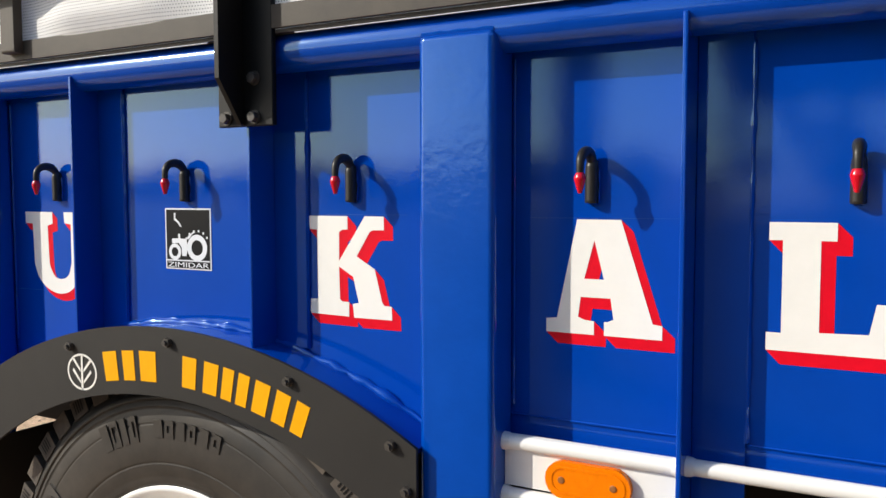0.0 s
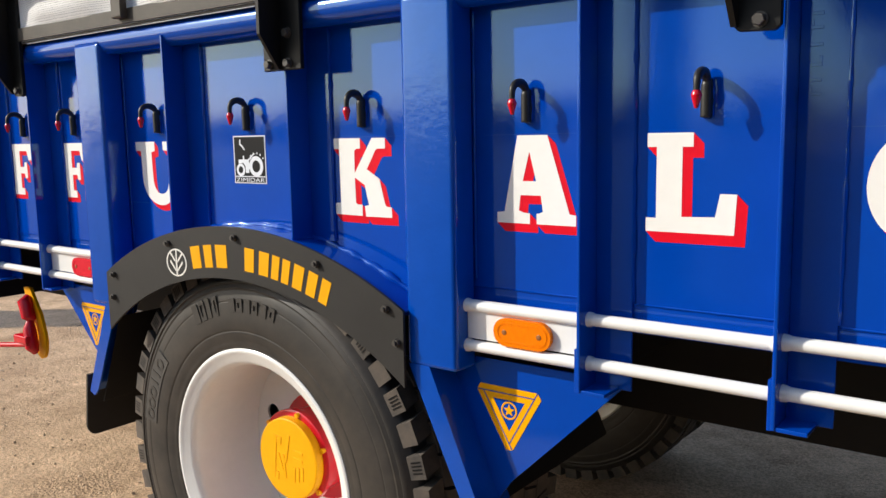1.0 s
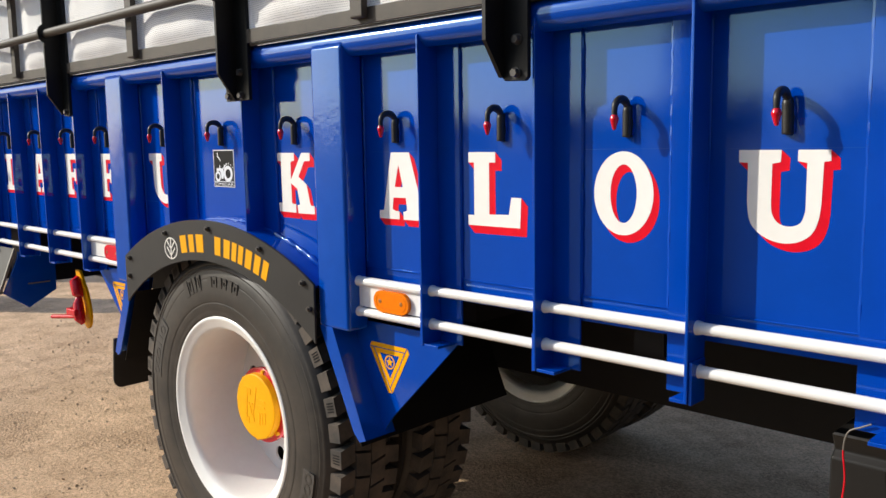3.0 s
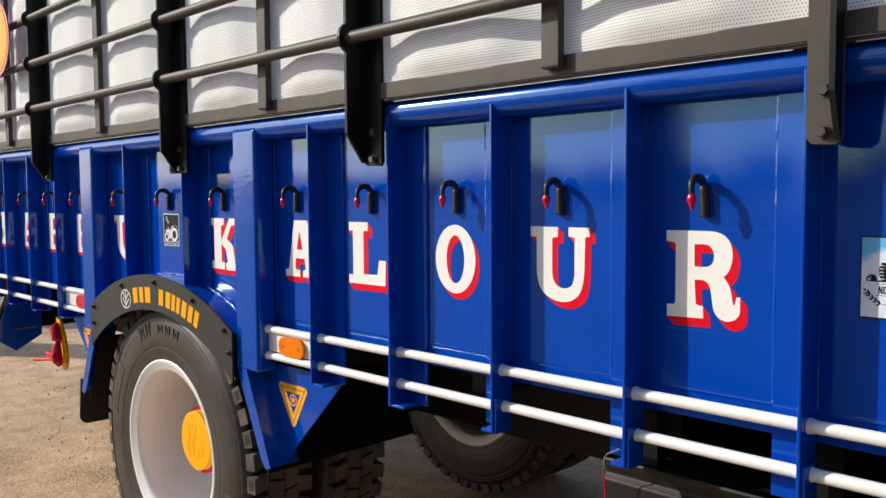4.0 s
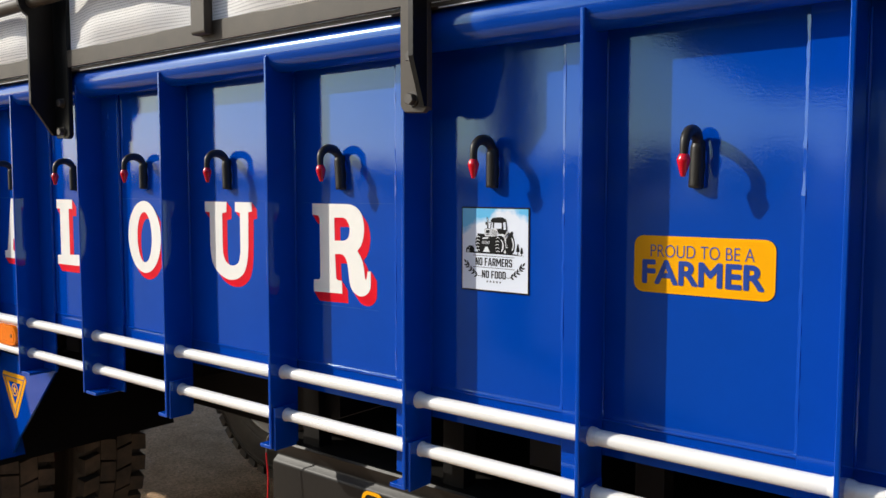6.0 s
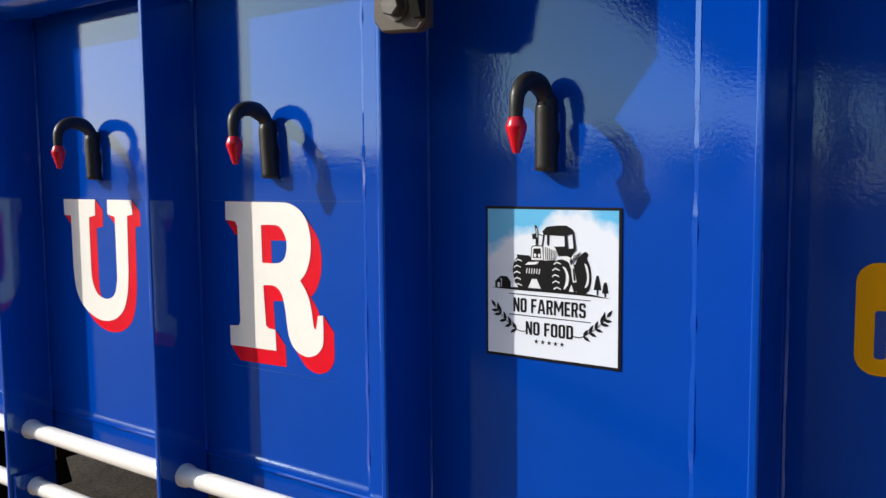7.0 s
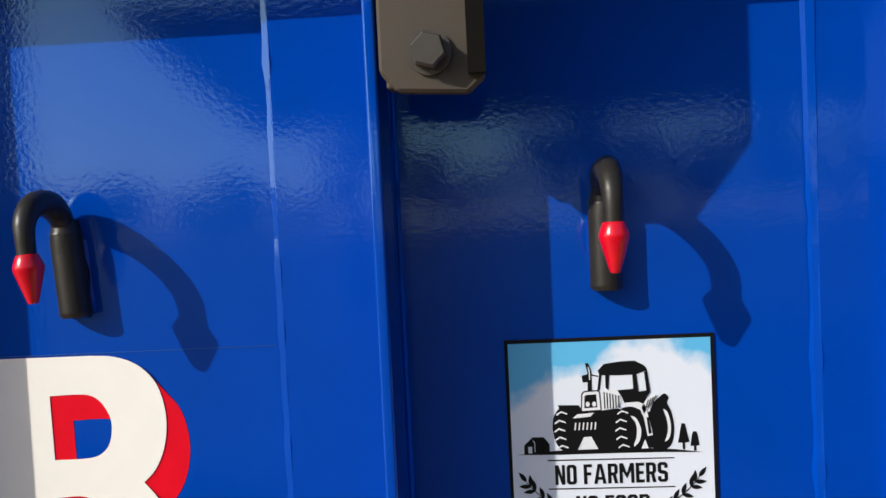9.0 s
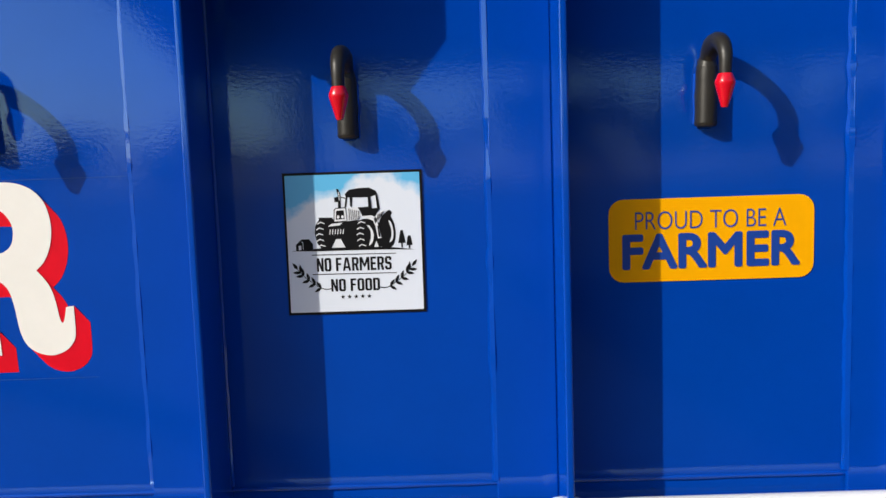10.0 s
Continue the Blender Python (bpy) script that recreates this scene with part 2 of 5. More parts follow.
def smooth_by_angle(me, degrees=50):
    """Smooth shading in which large faces stay flat: corner normals weighted by area."""
    me.polygons.foreach_set("use_smooth", [True] * len(me.polygons))
    limit = math.cos(radians(degrees))
    around = [[] for _ in me.vertices]
    info = [(f.normal.copy(), f.area) for f in me.polygons]
    for f in me.polygons:
        for v in f.vertices:
            around[v].append(f.index)
    normals = []
    for f in me.polygons:
        n0 = info[f.index][0]
        for v in f.vertices:
            total = Vector((0, 0, 0))
            for k in around[v]:
                if info[k][0].dot(n0) > limit:
                    total += info[k][0] * info[k][1]
            normals.append(total.normalized() if total.length > 1e-14 else n0)
    me.normals_split_custom_set(normals)
    return me


def thing(name, place, label, category, group="", kind=""):
    ob = new(name)
    ob.empty_display_size = 0.1
    ob.location = place
    return tagged(ob, label, category, group, kind)


def part(name, bm, mat, parent, label="", smooth=True):
    me = bm if isinstance(bm, bpy.types.Mesh) else finish(name, bm, mat)
    if smooth:
        smooth_by_angle(me)
    ob = new(name, me)
    ob.parent = parent
    if parent.type == "EMPTY":
        ob.matrix_parent_inverse = Matrix.Translation(parent.location).inverted()
    if label:
        tagged(ob, label)
    return ob


def box(bm, x0, x1, y0, y1, z0, z1, bevel=0.0):
    made = bmesh.ops.create_cube(bm, size=1, matrix=Matrix.LocRotScale(((x0 + x1) / 2, (y0 + y1) / 2, (z0 + z1) / 2), None, (x1 - x0, y1 - y0, z1 - z0)))
    if bevel:
        edges = {e for v in made["verts"] for e in v.link_edges}
        bmesh.ops.bevel(bm, geom=list(edges), offset=bevel, segments=2, affect="EDGES", profile=0.5)
    return bm


def prism(bm, outline, axis, a, b, bevel=0.0):
    """A closed outline of two coordinates, pushed along one axis from a to b."""
    def at(p, w):
        return {"x": (w, p[0], p[1]), "y": (p[0], w, p[1]), "z": (p[0], p[1], w)}[axis]
    lo = [bm.verts.new(at(p, a)) for p in outline]
    hi = [bm.verts.new(at(p, b)) for p in outline]
    n = len(outline)
    made = [bm.faces.new(lo), bm.faces.new(hi[::-1])]
    for i in range(n):
        made.append(bm.faces.new((lo[i], hi[i], hi[(i + 1) % n], lo[(i + 1) % n])))
    if bevel:
        bmesh.ops.recalc_face_normals(bm, faces=made)
        edges = {e for v in lo + hi for e in v.link_edges}
        bmesh.ops.bevel(bm, geom=list(edges), offset=bevel, segments=1, affect="EDGES")
    return bm


def tube(bm, path, radius, sides=12, caps=True):
    """A round bar along a path; radius is one number or one for each point."""
    path = [Vector(p) for p in path]
    rings = []
    side = None
    for i, p in enumerate(path):
        way = (path[min(i + 1, len(path) - 1)] - path[max(i - 1, 0)]).normalized()
        if side is None:
            side = way.orthogonal().normalized()
        side = (side - way * side.dot(way)).normalized()
        up = way.cross(side)
        r = radius[i] if isinstance(radius, (list, tuple)) else radius
        rings.append([bm.verts.new(p + r * (math.cos(a) * side + math.sin(a) * up)) for a in (2 * math.pi * k / sides for k in range(sides))])
    for a, b in zip(rings, rings[1:]):
        for k in range(sides):
            bm.faces.new((a[k], a[(k + 1) % sides], b[(k + 1) % sides], b[k]))
    if caps:
        bm.faces.new(rings[0][::-1])
        bm.faces.new(rings[-1])
    return bm


def revolve(bm, profile, centre, sides=64, closed=False):
    """A profile of (radius, y) turned about an axle along y through centre (x, z)."""
    rings = []
    for r, y in profile:
        rings.append([bm.verts.new((centre[0] + r * math.cos(a), y, centre[1] + r * math.sin(a))) for a in (2 * math.pi * k / sides for k in range(sides))])
    pairs = list(zip(rings, rings[1:])) + ([(rings[-1], rings[0])] if closed else [])
    for a, b in pairs:
        for k in range(sides):
            bm.faces.new((a[k], a[(k + 1) % sides], b[(k + 1) % sides], b[k]))
    return bm


def disc(bm, centre, y0, y1, radius, sides=32):
    return tube(bm, [(centre[0], y0, centre[1]), (centre[0], y1, centre[1])], radius, sides)


def bead(bm, a, b, radius, seed=0, step=0.012):
    """A weld bead from a to b, uneven along its length."""
    a, b = Vector(a), Vector(b)
    n = max(3, int((b - a).length / step))
    rng = random.Random(seed)
    return tube(bm, [a.lerp(b, i / n) for i in range(n + 1)], [radius * (0.75 + 0.5 * rng.random()) for _ in range(n + 1)], 6)


def flat(name, contours, y, depth, mat, x=0.0, z=0.0, sx=1.0, sz=1.0):
    """A flat shape facing -y: outlines of (u, v), the inner ones cut out, its back at y."""
    cu = bpy.data.curves.new(name, "CURVE")
    cu.dimensions, cu.fill_mode, cu.extrude = "2D", "BOTH", depth / 2
    for pts in contours:
        s = cu.splines.new("POLY")
        s.points.add(len(pts) - 1)
        for p, (u, v) in zip(s.points, pts):
            p.co = (x + u * sx, z + v * sz, 0, 1)
        s.use_cyclic_u = True
    return to_wall(name, cu, y - depth / 2, mat)


def to_wall(name, cu, y, mat):
    ob = bpy.data.objects.new(name, cu)
    me = bpy.data.meshes.new_from_object(ob)
    bpy.data.objects.remove(ob)
    bpy.data.curves.remove(cu)
    me.transform(Matrix.Translation((0, y, 0)) @ Matrix.Rotation(radians(90), 4, "X"))
    me.materials.clear()
    me.materials.append(mat)
    me.name = name
    return me


def words(name, text, x0, x1, z0, z1, y, mat, bold=0.0, swell=0.0):
    """Lettering facing -y, fitted into x0..x1 and z0..z1; bold: metres by which the strokes are widened, swell: the same in heights of the type."""
    cu = bpy.data.curves.new(name, "FONT")
    cu.body, cu.size, cu.offset = text, 1.0, swell
    ob = bpy.data.objects.new(name, cu)
    me = bpy.data.meshes.new_from_object(ob)
    bpy.data.objects.remove(ob)
    bpy.data.curves.remove(cu)
    co = np.empty(len(me.vertices) * 3)
    me.vertices.foreach_get("co", co)
    co = co.reshape(-1, 3)
    lo, hi = co.min(0), co.max(0)
    kx, kz = (x1 - x0 - 2 * bold) / (hi[0] - lo[0]), (z1 - z0 - 2 * bold) / (hi[1] - lo[1])
    bm = bmesh.new()
    shifts = [(0.0, 0.0)] + ([(bold * math.cos(a), bold * math.sin(a)) for a in (math.pi / 4 * k for k in range(8))] if bold else [])
    for i, (dx, dz) in enumerate(shifts):
        vs = [bm.verts.new((x0 + bold + dx + (u - lo[0]) * kx, y - 0.0003 - 0.00002 * i, z0 + bold + dz + (v - lo[1]) * kz)) for u, v, _ in co]
        for f in me.polygons:
            bm.faces.new([vs[k] for k in f.vertices])
    bpy.data.meshes.remove(me)
    out = bpy.data.meshes.new(name)
    bm.to_mesh(out)
    bm.free()
    out.materials.append(mat)
    return out


def lettering(text, x0, x1, z0, z1, y, mat, parent, label, bold=0.0, swell=0.0):
    """A line of lettering, each letter a part of its own."""
    whole = words("letter", text, x0 + bold, x1 - bold, z0 + bold, z1 - bold, y, mat, swell=swell)
    link = list(range(len(whole.vertices)))

    def root(i):
        while link[i] != i:
            i = link[i]
        return i
    for e in whole.edges:
        a, b = root(e.vertices[0]), root(e.vertices[1])
        link[max(a, b)] = min(a, b)
    groups = {}
    for f in whole.polygons:
        groups.setdefault(root(f.vertices[0]), []).append(f)
    shifts = [(0.0, 0.0)] + ([(bold * math.cos(a), bold * math.sin(a)) for a in (math.pi / 4 * k for k in range(8))] if bold else [])
    for faces in groups.values():
        bm = bmesh.new()
        for i, (dx, dz) in enumerate(shifts):
            seat = {}
            for f in faces:
                for v in f.vertices:
                    if v not in seat:
                        c = whole.vertices[v].co
                        seat[v] = bm.verts.new((c.x + dx, c.y - 0.00002 * i, c.z + dz))
                bm.faces.new([seat[v] for v in f.vertices])
        me = bpy.data.meshes.new("letter")
        bm.to_mesh(me)
        bm.free()
        me.materials.append(mat)
        part("letter", me, mat, parent, label, smooth=False)
    bpy.data.meshes.remove(whole)


def arc(cx, cy, rx, ry, a0, a1, n=14):
    return [(cx + rx * math.cos(radians(a0 + (a1 - a0) * i / n)), cy + ry * math.sin(radians(a0 + (a1 - a0) * i / n))) for i in range(n + 1)]


def ellipse(cx, cy, rx, ry, n=28):
    return arc(cx, cy, rx, ry, 0, 360, n)[:-1]


def round_rect(x0, x1, y0, y1, r):
    return arc(x1 - r, y0 + r, r, r, -90, 0, 5) + arc(x1 - r, y1 - r, r, r, 0, 90, 5) + arc(x0 + r, y1 - r, r, r, 90, 180, 5) + arc(x0 + r, y0 + r, r, r, 180, 270, 5)


# ---- plan of the trailer, metres ----
PANEL = 0.983                      # outer face of the side sheet
EDGE = 0.923                       # outer edge of the ribs
BACK = 2.877                       # far side sheet
MID = (PANEL + BACK) / 2
RIB_LOW, RIB_TOP = 0.835, 1.478
ENDS = (-3.56, 2.16)
AXLE = (-1.055, 0.487)
GROUND = -0.02
POSTS = ((-1.648, -1.535), (-0.575, -0.462))
# x of the standing leg, side of the flange on the sheet
RIBS = ((-3.15, 1), (-2.83, 1), (-2.51, 1), (-2.21, 1), (-1.91, 1), (-1.277, 1), (-0.871, 1), (-0.224, 1), (0.073, 1), (0.378, -1), (0.681, -1), (0.9765, -1), (1.257, -1), (1.549, -1), (1.845, -1))
ARCH = (-1.045, 0.13, 0.925)       # centre and radius of the wheel arch

# ---- ground ----
def ground_z(x, y):
    near = max(0.0, 1 - max(abs(x + 4) / 14, abs(y - 2) / 10))
    h = 0.03 * near * noise.noise(Vector((x * 0.5, y * 0.5, 0))) + 0.014 * near * noise.noise(Vector((x * 2.1, y * 2.1, 5)))
    flat_zone = min(1.0, max(0.0, (math.hypot(x - AXLE[0], y - 1.9) - 1.3) / 1.0))
    return GROUND + h * flat_zone


def ground_at(x, y):
    """Height of the ground sheet between its grid points, 0.25 m apart."""
    x0, y0 = math.floor(x * 4) / 4, math.floor(y * 4) / 4
    u, v = (x - x0) * 4, (y - y0) * 4
    low = ground_z(x0, y0) * (1 - u) + ground_z(x0 + 0.25, y0) * u
    high = ground_z(x0, y0 + 0.25) * (1 - u) + ground_z(x0 + 0.25, y0 + 0.25) * u
    return low * (1 - v) + high * v


def ground_sheet():
    xs = sorted({-400, -200, -100, -50, -25, *[-16 + 0.25 * i for i in range(81)], 6, 8, 12, 25, 50, 100, 200, 400})
    ys = sorted({-400, -200, -100, -50, -25, -12, *[-4 + 0.25 * i for i in range(57)], 12, 16, 25, 50, 100, 200, 400})
    bm = bmesh.new()
    grid = [[bm.verts.new((x, y, ground_z(x, y))) for y in ys] for x in xs]
    for a, b in zip(grid, grid[1:]):
        for k in range(len(ys) - 1):
            bm.faces.new((a[k], b[k], b[k + 1], a[k + 1]))
    me = finish("ground", bm, DIRT)
    smooth_by_angle(me)
    tagged(new("ground", me), "dry brown packed dirt yard with loose grit", "ground", kind="structure")


def grit():
    rng = random.Random(4)
    ball = bmesh.new()
    bmesh.ops.create_icosphere(ball, subdivisions=1, radius=1)
    base = [v.co.copy() for v in ball.verts]
    tris = [[v.index for v in f.verts] for f in ball.faces]
    ball.free()
    verts, faces = [], []
    for i in range(11000):
        if i < 8800:
            x, y = rng.uniform(-5.5, -1.0), rng.uniform(0.2, 3.4)
        else:
            x, y = rng.uniform(-9, 1.4), rng.uniform(-0.4, 5.5)
        if math.hypot(x - AXLE[0], y - 1.9) < 1.35 and rng.random() < 0.7:
            continue
        # stones lie in drifts
        if noise.noise(Vector((x * 1.3, y * 1.3, 2))) < rng.uniform(-0.5, 0.25):
            continue
        s = 0.0013 + 0.0070 * rng.random() ** 6
        m = Matrix.LocRotScale((x, y, ground_at(x, y) + s * 0.15), Euler((rng.random() * 6, rng.random() * 6, rng.random() * 6)), (s * rng.uniform(0.8, 1.6), s, s * rng.uniform(0.35, 0.65)))
        k = len(verts)
        verts += [m @ (v * rng.uniform(0.75, 1.15)) for v in base]
        faces += [[k + j for j in f] for f in tris]
    me = bpy.data.meshes.new("loose_grit")
    me.from_pydata(verts, [], faces)
    m = material("grit_stone", (0.5, 0.34, 0.2), 0.9)
    t = m.node_tree
    pick = t.nodes.new("ShaderNodeValToRGB")
    e = pick.color_ramp.elements
    e[0].position, e[0].color, e[1].position, e[1].color = 0.2, (0.36, 0.25, 0.165, 1), 0.9, (0.80, 0.62, 0.44, 1)
    t.links.new(t.nodes.new("ShaderNodeNewGeometry").outputs["Random Per Island"], pick.inputs["Fac"])
    t.links.new(pick.outputs["Color"], t.nodes["Principled BSDF"].inputs["Base Color"])
    me.materials.append(m)
    tagged(new("loose_grit", me), "scattered small brown stones on the dirt", "grit", kind="stuff")


def open_shed():
    """Low dark open shed across the yard; it shows only as a reflection in the paint."""
    shed = thing("open_shed", (6.5, -6.9, GROUND), "low open yard shed with a dark sheet roof", "shed")
    dark = material("dark_roof_sheet", (0.05, 0.048, 0.046), 0.6, vary=0.3, vary_scale=1)
    n = 80
    bm = bmesh.new()
    rows = []
    for dz in (0.0, 0.05):
        for y, z, x0 in ((-3.7, 2.62, -1.25), (-10.2, 2.48, -2.15)):
            rows.append([bm.verts.new((x0 + (16.0 - x0) * i / n, y, z + dz + 0.02 * (i % 2))) for i in range(n + 1)])
    for p, q in ((0, 1), (1, 3), (3, 2), (2, 0)):
        for i in range(n):
            bm.faces.new((rows[p][i], rows[p][i + 1], rows[q][i + 1], rows[q][i]))
    part("roof", bm, dark, shed, "dark corrugated roof", smooth=False)
    for y, xs in ((-3.9, (5.2, 10.4, 15.6)), (-10.0, (-0.7, 2.6, 5.9, 9.2, 12.5, 15.8))):
        for x in xs:
            part("post", box(bmesh.new(), x - 0.13, x + 0.13, y - 0.09, y + 0.09, GROUND - 0.05, 2.56, 0.01), dark, shed)


def yard_pillar():
    """Dark square pillar before the shed; it shows only as a reflection in the paint."""
    pillar = thing("yard_pillar", (-2.06, -3.7, GROUND), "plain dark square pillar standing before the shed", "pillar")
    m = material("sooty_concrete", (0.12, 0.11, 0.10), 0.85, vary=0.3, vary_scale=3, bumps=((40, 0.4, 0.004),))
    part("shaft", box(bmesh.new(), -2.20, -1.92, -3.84, -3.56, GROUND - 0.05, 2.9, 0.02), m, pillar)
    part("cap", box(bmesh.new(), -2.24, -1.88, -3.88, -3.52, 2.9, 2.98, 0.02), m, pillar)


def added_tree_line():
    # Unseen trees, added to give the paint a dark horizon to reflect.
    rng = random.Random(3)
    bm = bmesh.new()
    for i in range(420):
        x = -150 + 300 * rng.random()
        h = (2.2 + 2.6 * rng.random()) * (1.9 if x > -14 else 1.0)
        r = rng.uniform(0.9, 2.0)
        m = Matrix.LocRotScale((x, -75 + rng.uniform(-4, 4), GROUND + h * rng.uniform(0.35, 1.0)), Euler((rng.random(), rng.random(), rng.random())), (r * 1.3, r, r * 0.8))
        bmesh.ops.create_icosphere(bm, subdivisions=1, radius=1, matrix=m)
    for v in bm.verts:
        v.co += Vector((rng.uniform(-.4, .4), rng.uniform(-.4, .4), rng.uniform(-.4, .4)))
    me = finish("added_tree_line", bm, material("far_foliage", (0.04, 0.05, 0.032), 0.8, vary=0.4, vary_scale=0.6))
    tagged(new("added_tree_line", me), "unseen far tree line added as a dark horizon for reflections", "trees", kind="stuff")


def pavement():
    # Unseen dark sheet, added so the lower panels reflect less sunlit ground.
    bm = bmesh.new()
    box(bm, -60, 60, -70, -0.75, GROUND - 0.03, GROUND + 0.012)
    m = material("dark_reflected_ground", (0.036, 0.036, 0.037), 0.85, spec=0.25, vary=0.35, vary_scale=2.5, bumps=((90, 0.6, 0.004),))
    tagged(new("pavement", finish("pavement", bm, m)), "unseen dark ground sheet added to darken reflections in the paint", "pavement", kind="structure")


def shade_walls():
    """Unseen plain dark walls, added behind the trailer and beyond its tail to cut sky light."""
    m = material("dark_shade_wall", (0.07, 0.062, 0.054), 0.9, vary=0.3, vary_scale=1.5, bumps=((30, 0.4, 0.005),))
    bm = box(bmesh.new(), 0.4, 6.94, 6.40, 6.65, GROUND - 0.08, 2.6)
    box(bm, 0.35, 6.94, 6.37, 6.68, 2.6, 2.68)
    tagged(new("shade_wall_north", finish("shade_wall_north", bm, m)), "unseen dark wall added behind the trailer to cut sky light", "wall", kind="structure")
    bm = box(bmesh.new(), 7.0, 7.25, -3.4, 6.8, GROUND - 0.08, 4.6)
    box(bm, 6.95, 7.30, -3.45, 6.85, 4.6, 4.7)
    tagged(new("shade_wall_east", finish("shade_wall_east", bm, m)), "unseen dark wall added beyond the trailer's tail to cut sky light", "wall", kind="structure")


def gate_pillars():
    m = material("pillar_concrete", (0.34, 0.32, 0.29), 0.85, vary=0.2, vary_scale=3, bumps=((40, 0.4, 0.004),))
    first = None
    for x, y in ((-9.1, 0.15), (-10.9, 0.60)):
        if first is None:
            first = thing("gate_pillar", (x, y, GROUND), "plain square concrete gate pillar on the dirt", "pillar", "gate pillars")
            part("shaft", box(bmesh.new(), x - 0.24, x + 0.24, y - 0.24, y + 0.24, GROUND - 0.05, 3.1, 0.02), m, first)
            part("cap", box(bmesh.new(), x - 0.28, x + 0.28, y - 0.28, y + 0.28, 3.1, 3.2, 0.02), m, first)
        else:
            copy_thing(first, Matrix.Translation((x, y, GROUND)))


ground_sheet()
grit()
pavement()
shade_walls()
gate_pillars()
open_shed()
yard_pillar()
added_tree_line()

# ---- trailer ----
trailer = thing("farm_trailer", (-0.7, MID, GROUND), "glossy blue steel farm trailer with white lettering and black hooks", "trailer")


def arch_z(x, r=ARCH[2]):
    return ARCH[1] + math.sqrt(max(0.0, r * r - (x - ARCH[0]) ** 2))


def side_sheets():
    a, b = POSTS[0][1] - 0.05, POSTS[1][0] + 0.05
    arch = [(a + (b - a) * i / 24, arch_z(a + (b - a) * i / 24)) for i in range(25)]
    outline = [(ENDS[0], 0.975)] + [(a, 0.975)] + arch + [(b, 0.975), (ENDS[1], 0.975), (ENDS[1], 1.468), (ENDS[0], 1.468)]
    part("side_panel", flat("side_panel", [outline], PANEL + 0.004, 0.004, BLUE), BLUE, trailer, "glossy blue sheet steel side", smooth=False)
    part("far_side_panel", flat("far_side_panel", [[(ENDS[0], 0.92), (ENDS[1], 0.92), (ENDS[1], 1.50), (ENDS[0], 1.50)]], BACK + 0.004, 0.004, BLUE), BLUE, trailer, smooth=False)
    for x, name in ((ENDS[0], "front_panel"), (ENDS[1], "tail_panel")):
        part(name, box(bmesh.new(), x - 0.004, x + 0.004, PANEL + 0.006, BACK - 0.006, 0.95, 1.49), BLUE, trailer)
    part("front_apron", box(bmesh.new(), ENDS[0] - 0.004, ENDS[0] + 0.004, PANEL + 0.06, BACK - 0.06, 0.60, 0.944), CHASSIS, trailer, "black apron under the front panel")
    for x0, x1 in ((ENDS[0], POSTS[0][1] - 0.02), (POSTS[1][0] + 0.02, ENDS[1])):
        bm = box(bmesh.new(), x0, x1, PANEL + 0.0012, PANEL + 0.05, 0.93, 0.9745)
        bead(bm, (x0, PANEL, 0.976), (x1, PANEL, 0.976), 0.0016, 3, 0.02)
        part("floor_channel", bm, BLUE, trailer)
    part("floor_plate", box(bmesh.new(), ENDS[0] + 0.01, ENDS[1] - 0.01, PANEL + 0.052, BACK - 0.01, 0.945, 0.955), CHASSIS, trailer)
    for i in range(12):
        x = ENDS[0] + 0.2 + i * 0.45
        if not (POSTS[0][0] - 0.1 < x < POSTS[1][1] + 0.05):
            part("cross_member", box(bmesh.new(), x - 0.03, x + 0.03, PANEL + 0.06, BACK - 0.06, 0.87, 0.944), CHASSIS, trailer)


def rib(x, side):
    low = max(RIB_LOW, arch_z(x) - 0.004) if POSTS[0][1] < x < POSTS[1][0] else RIB_LOW
    bm = box(bmesh.new(), x - 0.006, x, EDGE, PANEL - 0.0005, low, RIB_TOP, 0.0014)
    f0, f1 = (x - (0.057 if x > 1.2 else 0.066), x - 0.0062) if side < 0 else (x + 0.0002, x + 0.062)
    box(bm, f0, f1, PANEL - 0.0055, PANEL - 0.0004, low, RIB_TOP - 0.02, 0.001)
    edge = f0 if side < 0 else f1
    lo = max(low, 0.98)
    bead(bm, (edge, PANEL - 0.0020, lo), (edge, PANEL - 0.0020, RIB_TOP - 0.03), 0.0037, int(x * 100) + 500)
    back = x if side < 0 else x - 0.006
    bead(bm, (back, PANEL - 0.0015, lo), (back, PANEL - 0.0015, RIB_TOP - 0.03), 0.0022, int(x * 100) + 900)
    ob = part("rib", bm, BLUE, trailer)
    if low == RIB_LOW:
        if side > 0:
            bm = box(bmesh.new(), x + 0.0003, x + 0.042, EDGE + 0.002, PANEL - 0.006, low - 0.001, low + 0.005, 0.001)
            box(bm, x - 0.012, x - 0.0062, EDGE + 0.004, EDGE + 0.05, low - 0.002, low + 0.07, 0.001)
        else:
            bm = box(bmesh.new(), x - 0.032, x - 0.0062, EDGE + 0.002, PANEL - 0.006, low - 0.001, low + 0.005, 0.001)
            box(bm, x + 0.0003, x + 0.006, EDGE + 0.004, EDGE + 0.05, low - 0.002, low + 0.07, 0.001)
        part("foot_plate", bm, BLUE, ob)


def wide_post(x0, x1):
    bm = box(bmesh.new(), x0, x1, EDGE - 0.004, PANEL - 0.0005, 0.828, 1.482, 0.010)
    bead(bm, (x0 + 0.004, EDGE + 0.004, 1.482), (x1 - 0.004, EDGE + 0.004, 1.482), 0.004, 7)
    for e in (x0, x1):
        bead(bm, (e, PANEL - 0.001, 0.99), (e, PANEL - 0.001, 1.45), 0.0024, int(e * 50) + 300)
    part("wide_post", bm, BLUE_POST, trailer, "broad blue box post with brushed paint")


